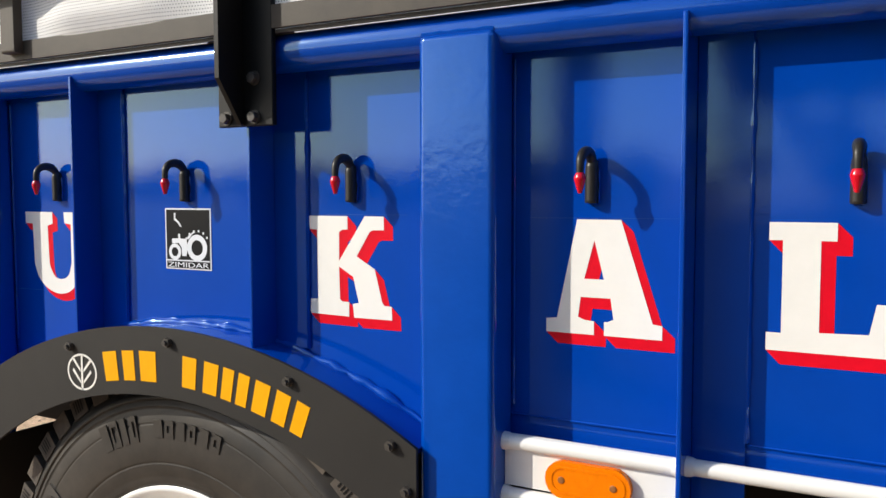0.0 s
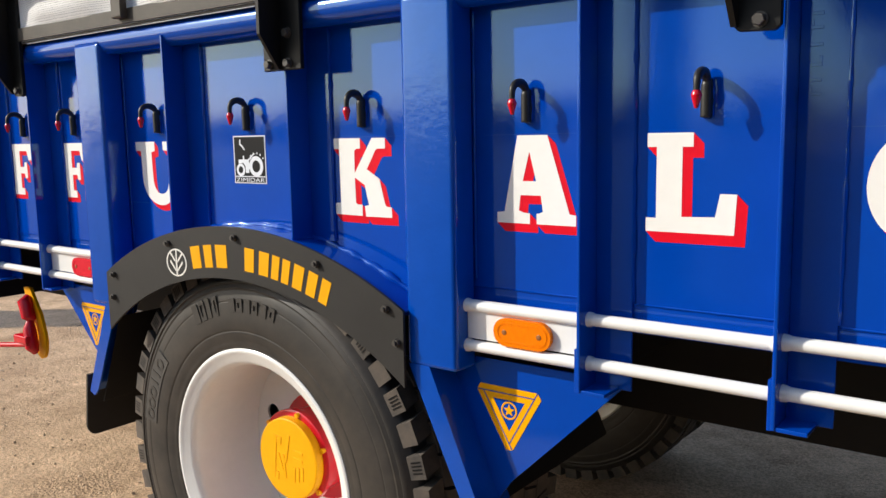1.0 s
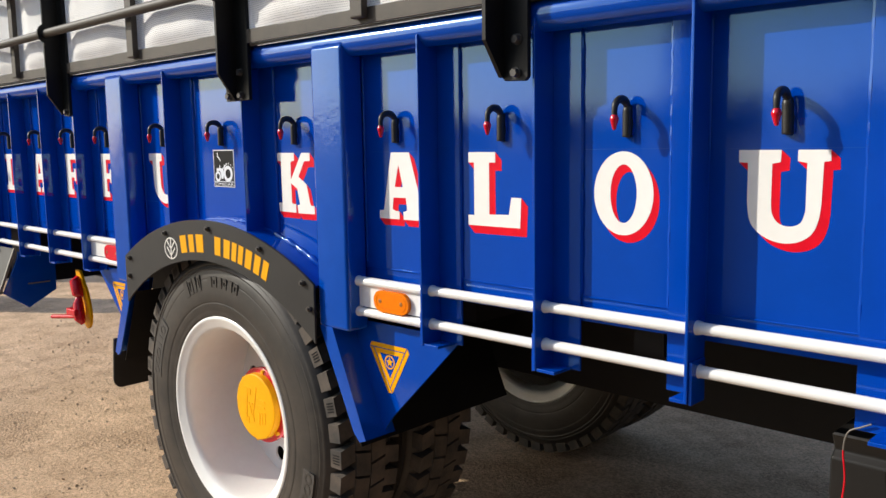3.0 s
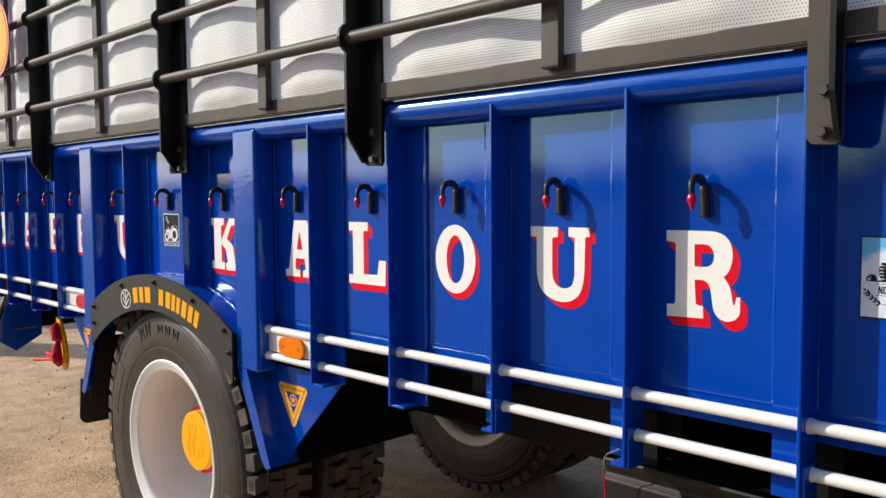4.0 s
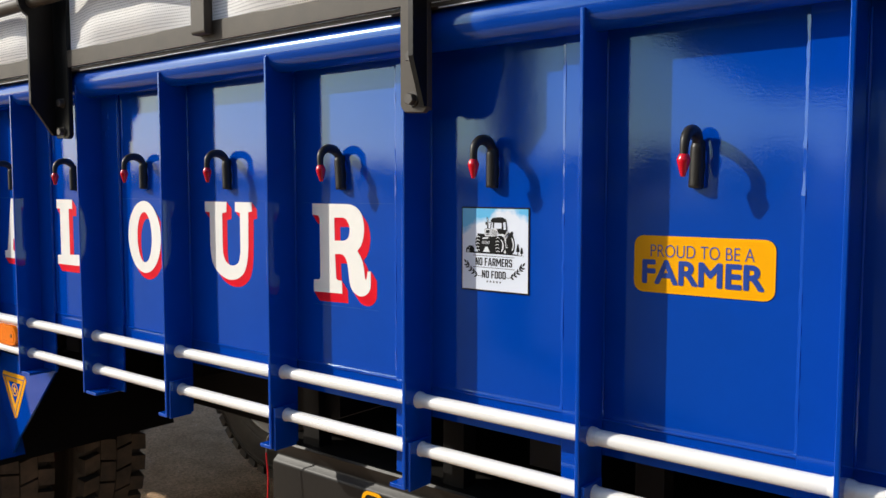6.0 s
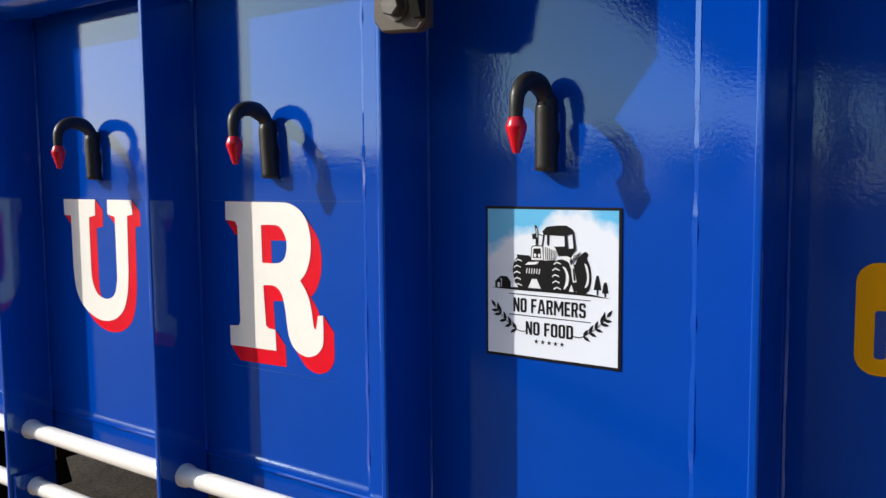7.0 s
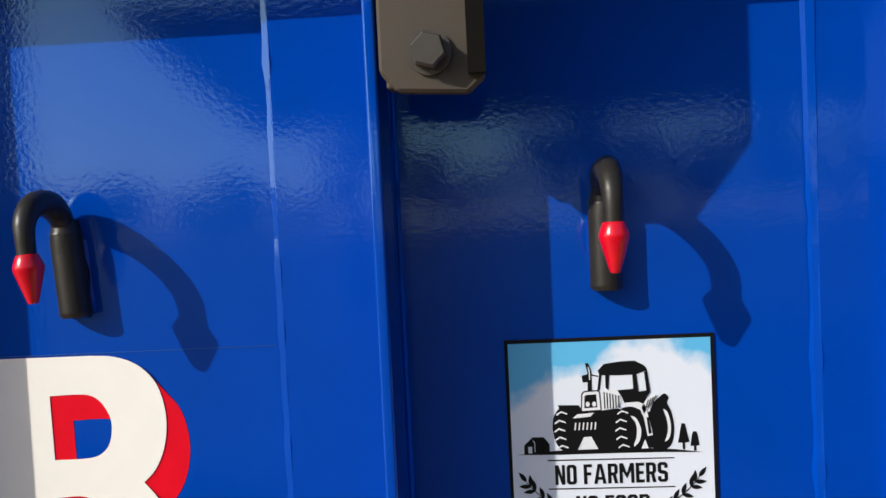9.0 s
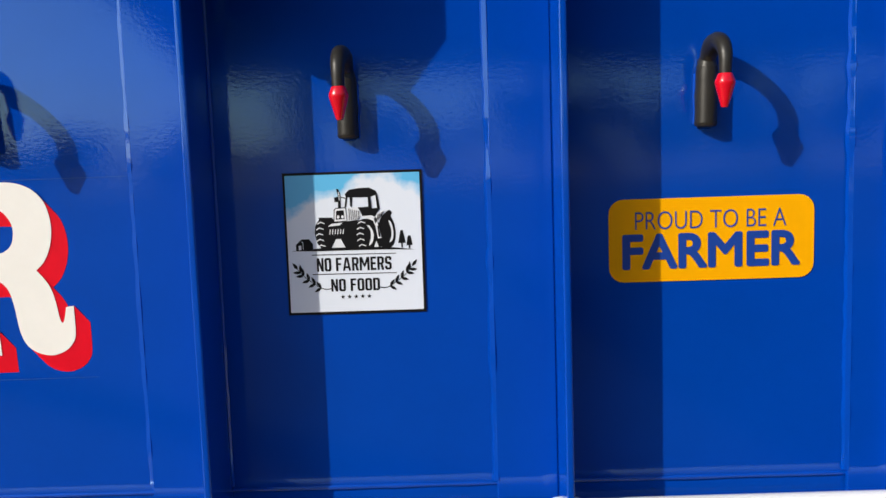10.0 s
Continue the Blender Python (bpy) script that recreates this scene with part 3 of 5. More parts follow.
def top_tube():
    bm = tube(bmesh.new(), [(ENDS[0] + (ENDS[1] - ENDS[0]) * i / 40, 0.956, 1.484) for i in range(41)], 0.0305, 32)
    part("top_tube", bm, BLUE_TUBE, trailer, "round glossy blue top rail")


def rail_spans():
    stops = sorted([x for x, _ in RIBS if not POSTS[0][1] < x < POSTS[1][0]] + [POSTS[0][0], POSTS[1][1]])
    spans = [(a, b) for a, b in zip(stops, stops[1:]) if not (a == POSTS[0][0])]
    for a, b in spans:
        b = b - 0.006 if b != POSTS[0][0] else b
        for base in (0.9505, 0.8788):
            z = base + 0.0125 * min(0.9, max(-0.3, (a + b) / 2))
            bm = tube(bmesh.new(), [(a, 0.953, z), (b, 0.953, z)], 0.0101, 16)
            for e, s in ((a, 1), (b, -1)):
                tube(bm, [(e, 0.953, z), (e + s * 0.006, 0.953, z), (e + s * 0.010, 0.953, z)], [0.0124, 0.0117, 0.0103], 14)
            part("guard_rail", bm, WHITE, trailer, "white painted pipe rail")


def reflector(x0, x1, lens, name):
    bm = box(bmesh.new(), x0, x1, 0.953, 0.957, 0.888, 0.957)
    plate = part("reflector_plate", bm, WHITE, trailer, "white painted backing plate")
    cx = x0 + 0.117 if lens is AMBER else x1 - 0.075
    me = flat(name, [round_rect(cx - 0.056, cx + 0.056, 0.886, 0.934, 0.0236)], 0.9525, 0.010, lens)
    bm = bmesh.new()
    bm.from_mesh(me)
    rim = [e for e in bm.edges if len(e.link_faces) == 2 and e.calc_face_angle(0) > 1.0 and all(v.co.y < 0.9445 for v in e.verts)]
    bmesh.ops.bevel(bm, geom=rim, offset=0.005, segments=3, affect="EDGES")
    bm.to_mesh(me)
    bm.free()
    lens_ob = part(name, me, lens, plate, "oval reflector with two screws")
    lens_ob.data.materials[0] = lens
    ring = flat("lens_ring", [round_rect(cx - 0.0495, cx + 0.0495, 0.8925, 0.9275, 0.0172), round_rect(cx - 0.0465, cx + 0.0465, 0.8955, 0.9245, 0.0142)], 0.9428, 0.0012, lens)
    part("lens_ring", ring, lens, plate, smooth=False)
    for sx in (-0.034, 0.034):
        bm = tube(bmesh.new(), [(cx + sx, 0.9435, 0.910), (cx + sx, 0.9415, 0.910), (cx + sx, 0.9408, 0.910)], [0.0048, 0.0044, 0.003], 12)
        part("lens_screw", bm, SCREW, plate)


def hook_mesh():
    # one bent pipe: crimped above the straight leg, thinner towards the cone
    path, wide = [(0, 0.9755, 1.300), (0, 0.9755, 1.3125)], [0.0070, 0.0074]
    for k in range(1, 14):
        a = math.pi * k / 14
        path.append((0, 0.9552 + 0.0203 * math.cos(a), 1.3130 + 0.0167 * math.sin(a)))
        wide.append(0.0076 - 0.0004 * abs(k - 5) if k < 6 else 0.0076 - 0.0026 * (k - 5) / 9)
    path += [(0, 0.9348, 1.3110), (0, 0.9346, 1.3000)]
    wide += [0.0049, 0.0046]
    bm = tube(bmesh.new(), path, wide, 16)
    tube(bm, [(0, 0.9758, 1.2660), (0, 0.9758, 1.2685), (0, 0.9758, 1.2695), (0, 0.9758, 1.3095), (0, 0.9758, 1.3110), (0, 0.9758, 1.3125), (0, 0.9758, 1.3145), (0, 0.9755, 1.3200)], [0.0078, 0.0090, 0.0086, 0.0086, 0.0079, 0.0084, 0.0074, 0.0064], 16)
    tube(bm, [(0, 0.980, 1.2655), (0, 0.981, 1.29), (0, 0.981, 1.319)], [0.006, 0.0085, 0.006], 8)
    tip = tube(bmesh.new(), [(0, 0.9346, z) for z in (1.3034, 1.3029, 1.3006, 1.2978, 1.2960, 1.2936, 1.2794, 1.2782)], [0.0046, 0.0054, 0.0063, 0.0074, 0.0076, 0.0070, 0.0029, 0.0022], 18)
    a, b = finish("hook", bm, HOOK_BLACK), finish("hook_tip", tip, RED)
    return smooth_by_angle(a), smooth_by_angle(b)


HOOKS = (-2.69, -2.36, -2.06, -1.78, -1.396, -1.065, -0.724, -0.353, -0.051, 0.230, 0.503, 0.795, 1.088, 1.374, 1.665)

HOOK_TILT = {0.795: radians(-4.0), 0.503: radians(-2.0), 1.374: radians(1.5)}


def hooks():
    body, tip = hook_mesh()
    bm = bmesh.new()
    for sx, seed in ((-0.0066, 41), (0.0066, 43)):
        bead(bm, (sx, 0.9820, 1.2675), (sx, 0.9820, 1.3080), 0.0021, seed, 0.006)
    bead(bm, (-0.005, 0.9815, 1.2660), (0.005, 0.9815, 1.2660), 0.0020, 47, 0.004)
    weld = finish("hook_weld", bm, BLUE)
    rng = random.Random(8)
    for x in HOOKS:
        h = part("hook", body, HOOK_BLACK, trailer, "black bent pipe hook with red cone end", smooth=False)
        lean = radians(rng.uniform(-2.5, 2.5))
        h.matrix_basis = Matrix.Translation((x, 0.973, 1.2715 - (0.006 if x < 0 else 0.0025 if x < 0.9 else -0.0005))) @ Matrix.Rotation(lean, 4, "Z") @ Matrix.Rotation(HOOK_TILT.get(x, 0.0), 4, "Y") @ Matrix.Translation((0, -0.972, -1.27))
        part("hook_tip", tip, RED, h, "red painted cone", smooth=False)
        part("hook_weld", weld, BLUE, h, "blue painted weld beside the pipe")


# ---- painted letters, cap height 1 ----
def curve_through(pts, n=5):
    """Points along a smooth line through pts."""
    out = []
    p = [pts[0]] + list(pts) + [pts[-1]]
    for i in range(1, len(p) - 2):
        for k in range(n):
            t = k / n
            out.append(tuple(0.5 * (2 * p[i][c] + (p[i + 1][c] - p[i - 1][c]) * t + (2 * p[i - 1][c] - 5 * p[i][c] + 4 * p[i + 1][c] - p[i + 2][c]) * t * t + (3 * p[i][c] - p[i - 1][c] - 3 * p[i + 1][c] + p[i + 2][c]) * t ** 3) for c in (0, 1)))
    return out + [tuple(pts[-1])]


def glyph(ch):
    if ch == "L":
        return .93, [[(0, 0), (.91, 0), (.93, .40), (.765, .40), (.72, .17), (.38, .16), (.38, .86), (.49, .86), (.49, 1), (.01, 1), (.01, .86), (.11, .86), (.11, .14), (0, .14)]]
    if ch == "K":
        return 1.02, [[(0, 1), (.49, 1), (.49, .865), (.42, .86), (.385, .835), (.382, .542), (.70, 1), (.928, 1), (.928, .864), (.80, .862), (.76, .846), (.60, .596), (.817, .474), (.902, .150), (.93, .115), (1.014, .110), (1.02, -.025), (.565, -.028), (.548, .112), (.622, .125), (.555, .388), (.381, .484), (.390, .150), (.42, .128), (.504, .126), (.502, -.022), (.017, -.015), (.014, .134), (.11, .140), (.105, .856), (-.003, .864)]]
    if ch == "A":
        return 1.03, [[(0, 0), (.44, 0), (.44, .12), (.36, .125), (.295, .150), (.318, .325), (.585, .325), (.612, .145), (.56, .12), (.53, .12), (.53, 0), (1.03, 0), (1.03, .12), (.95, .13), (.67, 1), (.28, 1), (.10, .13), (0, .12)], [(.348, .485), (.437, .82), (.525, .485)]]
    if ch == "U":
        return .93, [[(0, 1.01), (.447, 1.01), (.442, .885), (.356, .868)] + curve_through([(.355, .48), (.365, .37), (.411, .283), (.475, .243), (.549, .231), (.622, .248), (.676, .295), (.707, .40)]) + [(.707, .878), (.612, .898), (.614, 1.01), (.93, 1.01), (.935, .90), (.868, .89)] + curve_through([(.858, .46), (.835, .30), (.775, .165), (.66, .083), (.525, .055), (.40, .068), (.28, .115), (.18, .195), (.125, .30), (.102, .46)]) + [(.10, .877), (.004, .882)]]
    if ch == "wide U":
        return 1.15, [[(0, 1), (.543, 1), (.545, .85), (.444, .825)] + curve_through([(.455, .45), (.475, .30), (.556, .183), (.63, .15), (.70, .146), (.78, .168), (.847, .226), (.895, .36)]) + [(.898, .845), (.777, .862), (.764, 1), (1.15, 1), (1.15, .85), (1.045, .84)] + curve_through([(1.045, .33), (1.02, .17), (.93, .05), (.81, -.02), (.668, -.044), (.55, -.032), (.43, .006), (.31, .082), (.22, .19), (.165, .33)]) + [(.145, .848), (.004, .853)]]
    if ch == "O":
        return .80, [ellipse(.40, .508, .40, .494, 44), ellipse(.405, .505, .178, .345, 36)]
    if ch == "R":
        leg = curve_through([(.384, .464), (.494, .466), (.558, .419), (.588, .330), (.613, .173), (.647, .096), (.691, .058), (.744, .038), (.802, .034), (.868, .057), (.908, .094), (.931, .150), (.932, .311)], 4)
        hook = curve_through([(.888, .304), (.877, .250), (.864, .217), (.848, .237), (.833, .323), (.814, .399), (.781, .460), (.734, .515)], 4)
        bowl = curve_through([(.734, .515), (.784, .565), (.822, .645), (.838, .742), (.828, .834), (.796, .911), (.732, .971), (.644, 1.003), (.553, 1.010)], 4)
        hole = curve_through([(.377, .860), (.510, .863), (.569, .842), (.607, .790), (.619, .737), (.607, .673), (.575, .634), (.519, .615), (.381, .612)], 4)
        wide = [(.021, 1.010), (.020, .887), (.118, .878), (.142, .845), (.143, .202), (.126, .172), (.034, .165), (.036, .030), (.496, .040), (.490, .178), (.430, .182), (.402, .199)] + leg + hook + bowl[1:]
        return .91, [[(u * .975, v) for u, v in line] for line in (wide, hole)]
    if ch == "F":
        return .86, [[(0, 0), (.50, 0), (.50, .13), (.39, .13), (.39, .42), (.55, .42), (.57, .33), (.66, .33), (.66, .64), (.57, .64), (.55, .55), (.39, .55), (.39, .86), (.68, .86), (.74, .68), (.86, .68), (.86, 1), (0, 1), (0, .87), (.12, .87), (.12, .13), (0, .13)]]
    # plain upright bar with end bars
    return .62, [[(0, 0), (.62, 0), (.62, .13), (.44, .13), (.44, .87), (.62, .87), (.62, 1), (0, 1), (0, .87), (.14, .87), (.14, .13), (0, .13)]]


LETTERS = (("wide U", -1.499, 0.0125, 0.0130), ("K", -0.807, 0.0150, 0.0148), ("A", -0.415, 0.0155, 0.0145), ("L", -0.143, 0.0155, 0.016), ("O", 0.161, 0.0110, 0.0128), ("U", 0.427, 0.0130, 0.0123), ("R", 0.7195, 0.0122, 0.0146), ("F", -1.868, 0.012, 0.0125), ("F", -2.160, 0.012, 0.0125), ("A", -2.468, 0.012, 0.0125), ("bar", -2.770, 0.012, 0.0125))


def letters():
    size, low = 0.148, 1.0925
    for ch, x, across, down in LETTERS:
        width, outline = glyph(ch)
        name = "painted_letter" if ch != "bar" else "painted_bar"
        me = flat(name, outline, PANEL - 0.0012, 0.0003, SIGN_WHITE, x, low, size, size)
        top = part(name, me, SIGN_WHITE, trailer, "white slab letter with red block shade", smooth=False)
        # the block shade is the letter drawn out obliquely to the sheet
        me = flat("red_shade", outline, PANEL - 0.0002, 0.0008, SIGN_RED, x, low, size, size)
        bm = bmesh.new()
        seat = {}
        for v in me.vertices:
            low_side = v.co.y > PANEL - 0.0006
            key = (round(v.co.x, 6), low_side, round(v.co.z, 6))
            if key not in seat:
                seat[key] = bm.verts.new((v.co.x + across * low_side, v.co.y, v.co.z - down * low_side))
            seat[v.index] = seat[key]
        for f in me.polygons:
            vs = [seat[i] for i in f.vertices]
            if len(set(vs)) == len(vs) and not bm.faces.get(vs):
                bm.faces.new(vs)
        part("red_shade", bm, SIGN_RED, top, "red painted block shade", smooth=False)


def guide_lines():
    """Thin scribed lines left by the sign painter, and worn rolled-in marks on one rib."""
    line = material("scribed_line", (0.006, 0.075, 0.40), 0.4, vary=0.3, vary_scale=60)
    for x0, x1, z in ((0.70, 0.905, 1.2425), (0.725, 0.87, 1.0765), (0.41, 0.612, 1.2435), (0.14, 0.305, 1.2440), (-1.545, -1.45, 1.089), (-0.44, -0.24, 1.2415), (-0.83, -0.63, 1.2420)):
        part("scribed_line", flat("scribed_line", [[(x0, z), (x1, z + 0.001), (x1, z + 0.0014), (x0, z + 0.0005)]], PANEL - 0.00015, 0.0002, line), line, trailer, smooth=False)
    for i, z in enumerate((1.412, 1.392, 1.374, 1.352, 1.326, 1.306, 1.288)):
        bm = box(bmesh.new(), 0.086, 0.102, PANEL - 0.0064, PANEL - 0.0054, z - 0.0022, z + 0.0022, 0.0004)
        if i % 2 == 0:
            box(bm, 0.086 + 0.012 * (i % 4 == 0), 0.090 + 0.012 * (i % 4 == 0), PANEL - 0.0064, PANEL - 0.0054, z + 0.0026, z + 0.011, 0.0004)
        part("rolled_mark", bm, BLUE, trailer, "faint rolled-in mark", smooth=False)


# ---- wheel arch, rubber guard ----
def arch_parts():
    cx, cz, r = ARCH
    a, b = POSTS[0][1], POSTS[1][0]
    n = 36
    bm = bmesh.new()
    rows = []
    for rr in (r, r - 0.005):
        for y in (0.909, 1.46):
            rows.append([bm.verts.new((a + (b - a) * i / n, y, arch_z(a + (b - a) * i / n, rr))) for i in range(n + 1)])
    for p, q in ((0, 1), (1, 3), (3, 2), (2, 0)):
        for i in range(n):
            bm.faces.new((rows[p][i], rows[p][i + 1], rows[q][i + 1], rows[q][i]))
    rng = random.Random(5)
    line = [(a + (b - a) * i / 60, PANEL - 0.002, arch_z(a + (b - a) * i / 60) + 0.001) for i in range(61)]
    line = [(p[0], p[1] + rng.uniform(-0.002, 0.001), p[2] + rng.uniform(-0.001, 0.002)) for p in line]
    tube(bm, line, [0.003 + 0.007 * rng.random() ** 2 for _ in line], 8)
    part("wheel_arch", bm, BLUE, trailer, "curved blue sheet over the wheel")
    # black guard plate in front of the arch
    outer = [(a - 0.006 + (b - a + 0.012) * i / 40, arch_z(a + (b - a) * i / 40, r + 0.004)) for i in range(41)]
    inner = [(b + 0.006 - (b - a + 0.012) * i / 40, 0.165 + math.sqrt(0.781 ** 2 - (b - (b - a) * i / 40 - cx) ** 2)) for i in range(41)]
    guard = part("wheel_guard", flat("wheel_guard", [outer + inner], 0.909, 0.006, RUBBER_SHEET), RUBBER_SHEET, trailer, "black rubber sheet guard bolted to the arch", smooth=False)
    for ang_x, z in ((-1.505, 0.917), (-1.512, 0.860), (-1.270, 1.010), (-1.030, 1.037), (-0.785, 1.001), (-0.608, 0.932), (-0.583, 0.872)):
        bm = tube(bmesh.new(), [(ang_x, 0.903, z), (ang_x, 0.8955, z)], 0.0078, 6)
        tube(bm, [(ang_x, 0.8955, z), (ang_x, 0.891, z)], 0.0042, 8)
        part("guard_bolt", bm, BOLT, guard)
    # yellow blocks in place of the maker's lettering, and its oval mark
    mid_r = 0.844
    blocks = ((98.4, 1.5), (95.4, 1.25), (92.3, 1.7), (86.0, 1.35), (82.9, 1.35), (80.5, 1.0), (78.4, 1.0), (75.9, 1.3), (73.2, 1.2), (70.7, 1.1))
    for ang, half in blocks:
        c0, c1 = radians(ang + half * 0.74), radians(ang - half * 0.74)
        z0 = 0.150
        ring = [(cx + rr * math.cos(t), z0 + rr * math.sin(t)) for rr, t in ((mid_r - 0.025, c0), (mid_r + 0.025, c0), (mid_r + 0.025, c1), (mid_r - 0.025, c1))]
        part("yellow_block", flat("yellow_block", [ring], 0.9028, 0.0006, YELLOW), YELLOW, guard, "plain yellow painted block", smooth=False)
    ex, ez = -1.242, 0.967
    part("oval_mark", flat("oval_mark", [ellipse(ex, ez, 0.038, 0.032), ellipse(ex, ez, 0.0345, 0.0285)], 0.9028, 0.0006, SIGN_WHITE), SIGN_WHITE, guard, "white oval outline mark", smooth=False)
    veins = [[(ex - 0.0025, ez - 0.032), (ex + 0.0025, ez - 0.032), (ex + 0.002, ez + 0.030), (ex - 0.002, ez + 0.030)]]
    for s in (-1, 1):
        for k in (0, 1):
            z = ez - 0.020 + 0.020 * k
            veins.append([(ex + s * 0.004, z), (ex + s * 0.004, z + 0.005), (ex + s * 0.022, z + 0.025), (ex + s * 0.024, z + 0.020)])
    part("leaf_bars", flat("leaf_bars", veins, 0.9028, 0.0006, SIGN_WHITE), SIGN_WHITE, guard, smooth=False)


def panel_mark():
    ex, ez, y = -3.045, 1.166, PANEL - 0.0002
    ob = part("oval_mark", flat("oval_mark", [ellipse(ex, ez, 0.038, 0.036), ellipse(ex, ez, 0.0335, 0.0315)], y, 0.0006, SIGN_WHITE), SIGN_WHITE, trailer, "white oval outline mark on the blue side", smooth=False)
    bars = [[(ex - 0.0025, ez - 0.034), (ex + 0.0025, ez - 0.034), (ex + 0.002, ez + 0.032), (ex - 0.002, ez + 0.032)]]
    for s in (-1, 1):
        for k in (0, 1):
            z = ez - 0.022 + 0.020 * k
            bars.append([(ex + s * 0.004, z), (ex + s * 0.004, z + 0.006), (ex + s * 0.022, z + 0.026), (ex + s * 0.024, z + 0.020)])
    part("leaf_bars", flat("leaf_bars", bars, y, 0.0006, SIGN_WHITE), SIGN_WHITE, ob, smooth=False)


def gusset(mirror):
    def m(x):
        return 2 * AXLE[0] - x if mirror else x
    plate = [(m(-0.560), 0.846), (m(-0.168), 0.846), (m(-0.392), 0.626), (m(-0.425), 0.580), (m(-0.470), 0.60)]
    ob = part("gusset_plate", flat("gusset_plate", [plate], PANEL + 0.006, 0.005, BLUE), BLUE, trailer, "blue triangular support plate", smooth=False)
    strip = [(m(-0.572), 0.832), (m(-0.524), 0.832), (m(-0.415), 0.580), (m(-0.437), 0.572), (m(-0.457), 0.592)]
    bm = prism(bmesh.new(), strip, "y", EDGE - 0.003, EDGE + 0.002)
    web = [(m(-0.529), 0.832), (m(-0.524), 0.832), (m(-0.415), 0.580), (m(-0.420), 0.578)]
    prism(bm, web, "y", EDGE + 0.002, PANEL + 0.030)
    part("gusset_strip", bm, BLUE_POST, ob)
    # yellow triangle sticker: three folded bars parted by thin lines, a star in a ring
    sx = m(-0.396) - (0.042 if mirror else 0.0)
    tri = ((-0.068, 0.795), (0.066, 0.795), (0.0, 0.680))

    def shrink(k):
        return [Vector((sx + u * k, 0.757 + (v - 0.757) * k)) for u, v in tri]

    def cross(p, q, a, b):
        d, e = q - p, b - a
        t = ((a.x - p.x) * e.y - (a.y - p.y) * e.x) / (d.x * e.y - d.y * e.x)
        return p + d * t
    y = PANEL + 0.0008
    wide, mid, hole = shrink(1.10), shrink(0.80), shrink(0.50)
    rim = []
    for i in range(3):
        p, q = wide[i], wide[(i + 1) % 3]
        before, after = (i + 2) % 3, (i + 1) % 3
        rim += [cross(p, q, mid[before], mid[i]), cross(p, q, mid[after], mid[(i + 2) % 3])]
    part("triangle_sticker", flat("triangle_sticker", [[tuple(v) for v in rim], [tuple(v) for v in hole]], y, 0.0005, YELLOW_VINYL), YELLOW_VINYL, ob, "yellow folded triangle sticker with a star", smooth=False)
    for i in range(3):
        p, q = mid[i], mid[(i + 1) % 3]
        way = (q - p).normalized()
        start, stop = cross(p, q, wide[(i + 2) % 3], wide[i]), q + way * 0.0
        side = Vector((-way.y, way.x)) * 0.0011
        part("sticker_line", flat("sticker_line", [[tuple(start + side), tuple(stop + side), tuple(stop - side), tuple(start - side)]], y - 0.0006, 0.0002, BLUE_VINYL), BLUE_VINYL, ob, smooth=False)
    cz = 0.757
    part("sticker_ring", flat("sticker_ring", [ellipse(sx, cz, 0.0165, 0.0165), ellipse(sx, cz, 0.0135, 0.0135)], y, 0.0005, YELLOW_VINYL), YELLOW_VINYL, ob, smooth=False)
    star = [(sx + (0.012 if k % 2 == 0 else 0.005) * math.sin(k * math.pi / 5), cz + (0.012 if k % 2 == 0 else 0.005) * math.cos(k * math.pi / 5)) for k in range(10)]
    part("sticker_star", flat("sticker_star", [star], y, 0.0005, YELLOW_VINYL), YELLOW_VINYL, ob, smooth=False)


def wheel_well():
    for x0, x1, s in ((-1.547, -1.655, -1), (-0.560, -0.450, 1)):
        prof = [(x0, 0.80), (x0 + 0.004 * s, 0.80), (x1 + 0.004 * s, 0.555), (x1, 0.555)]
        part("splash_plate", prism(bmesh.new(), prof, "y", 0.935, 1.47), CHASSIS, trailer, "black splash plate behind the wheel")
        part("splash_plate", prism(bmesh.new(), prof, "y", BACK - 0.46, BACK - 0.02), CHASSIS, trailer, "black splash plate behind the wheel")
    bm = prism(bmesh.new(), [(0.925, 0.62)] + arc(0.955, 0.475, 0.030, 0.035, 180, 270, 6) + arc(1.43, 0.475, 0.030, 0.035, 270, 360, 6) + [(1.46, 0.62)], "x", -0.0035, 0.0035)
    bmesh.ops.transform(bm, matrix=Matrix.Translation((-1.718, 0, 0.60)) @ Matrix.Rotation(radians(8), 4, "Y") @ Matrix.Translation((0, 0, -0.60)), verts=bm.verts)
    part("mud_flap", bm, RUBBER_SHEET, trailer, "black rubber mud flap")
    part("far_wheel_box", box(bmesh.new(), POSTS[0][1], POSTS[1][0], BACK - 0.49, BACK - 0.006, 0.956, 1.06, 0.004), BLUE, trailer)
    part("inner_well", box(bmesh.new(), POSTS[0][1], POSTS[1][0], 1.47, 1.476, 0.62, 1.05), CHASSIS, trailer)


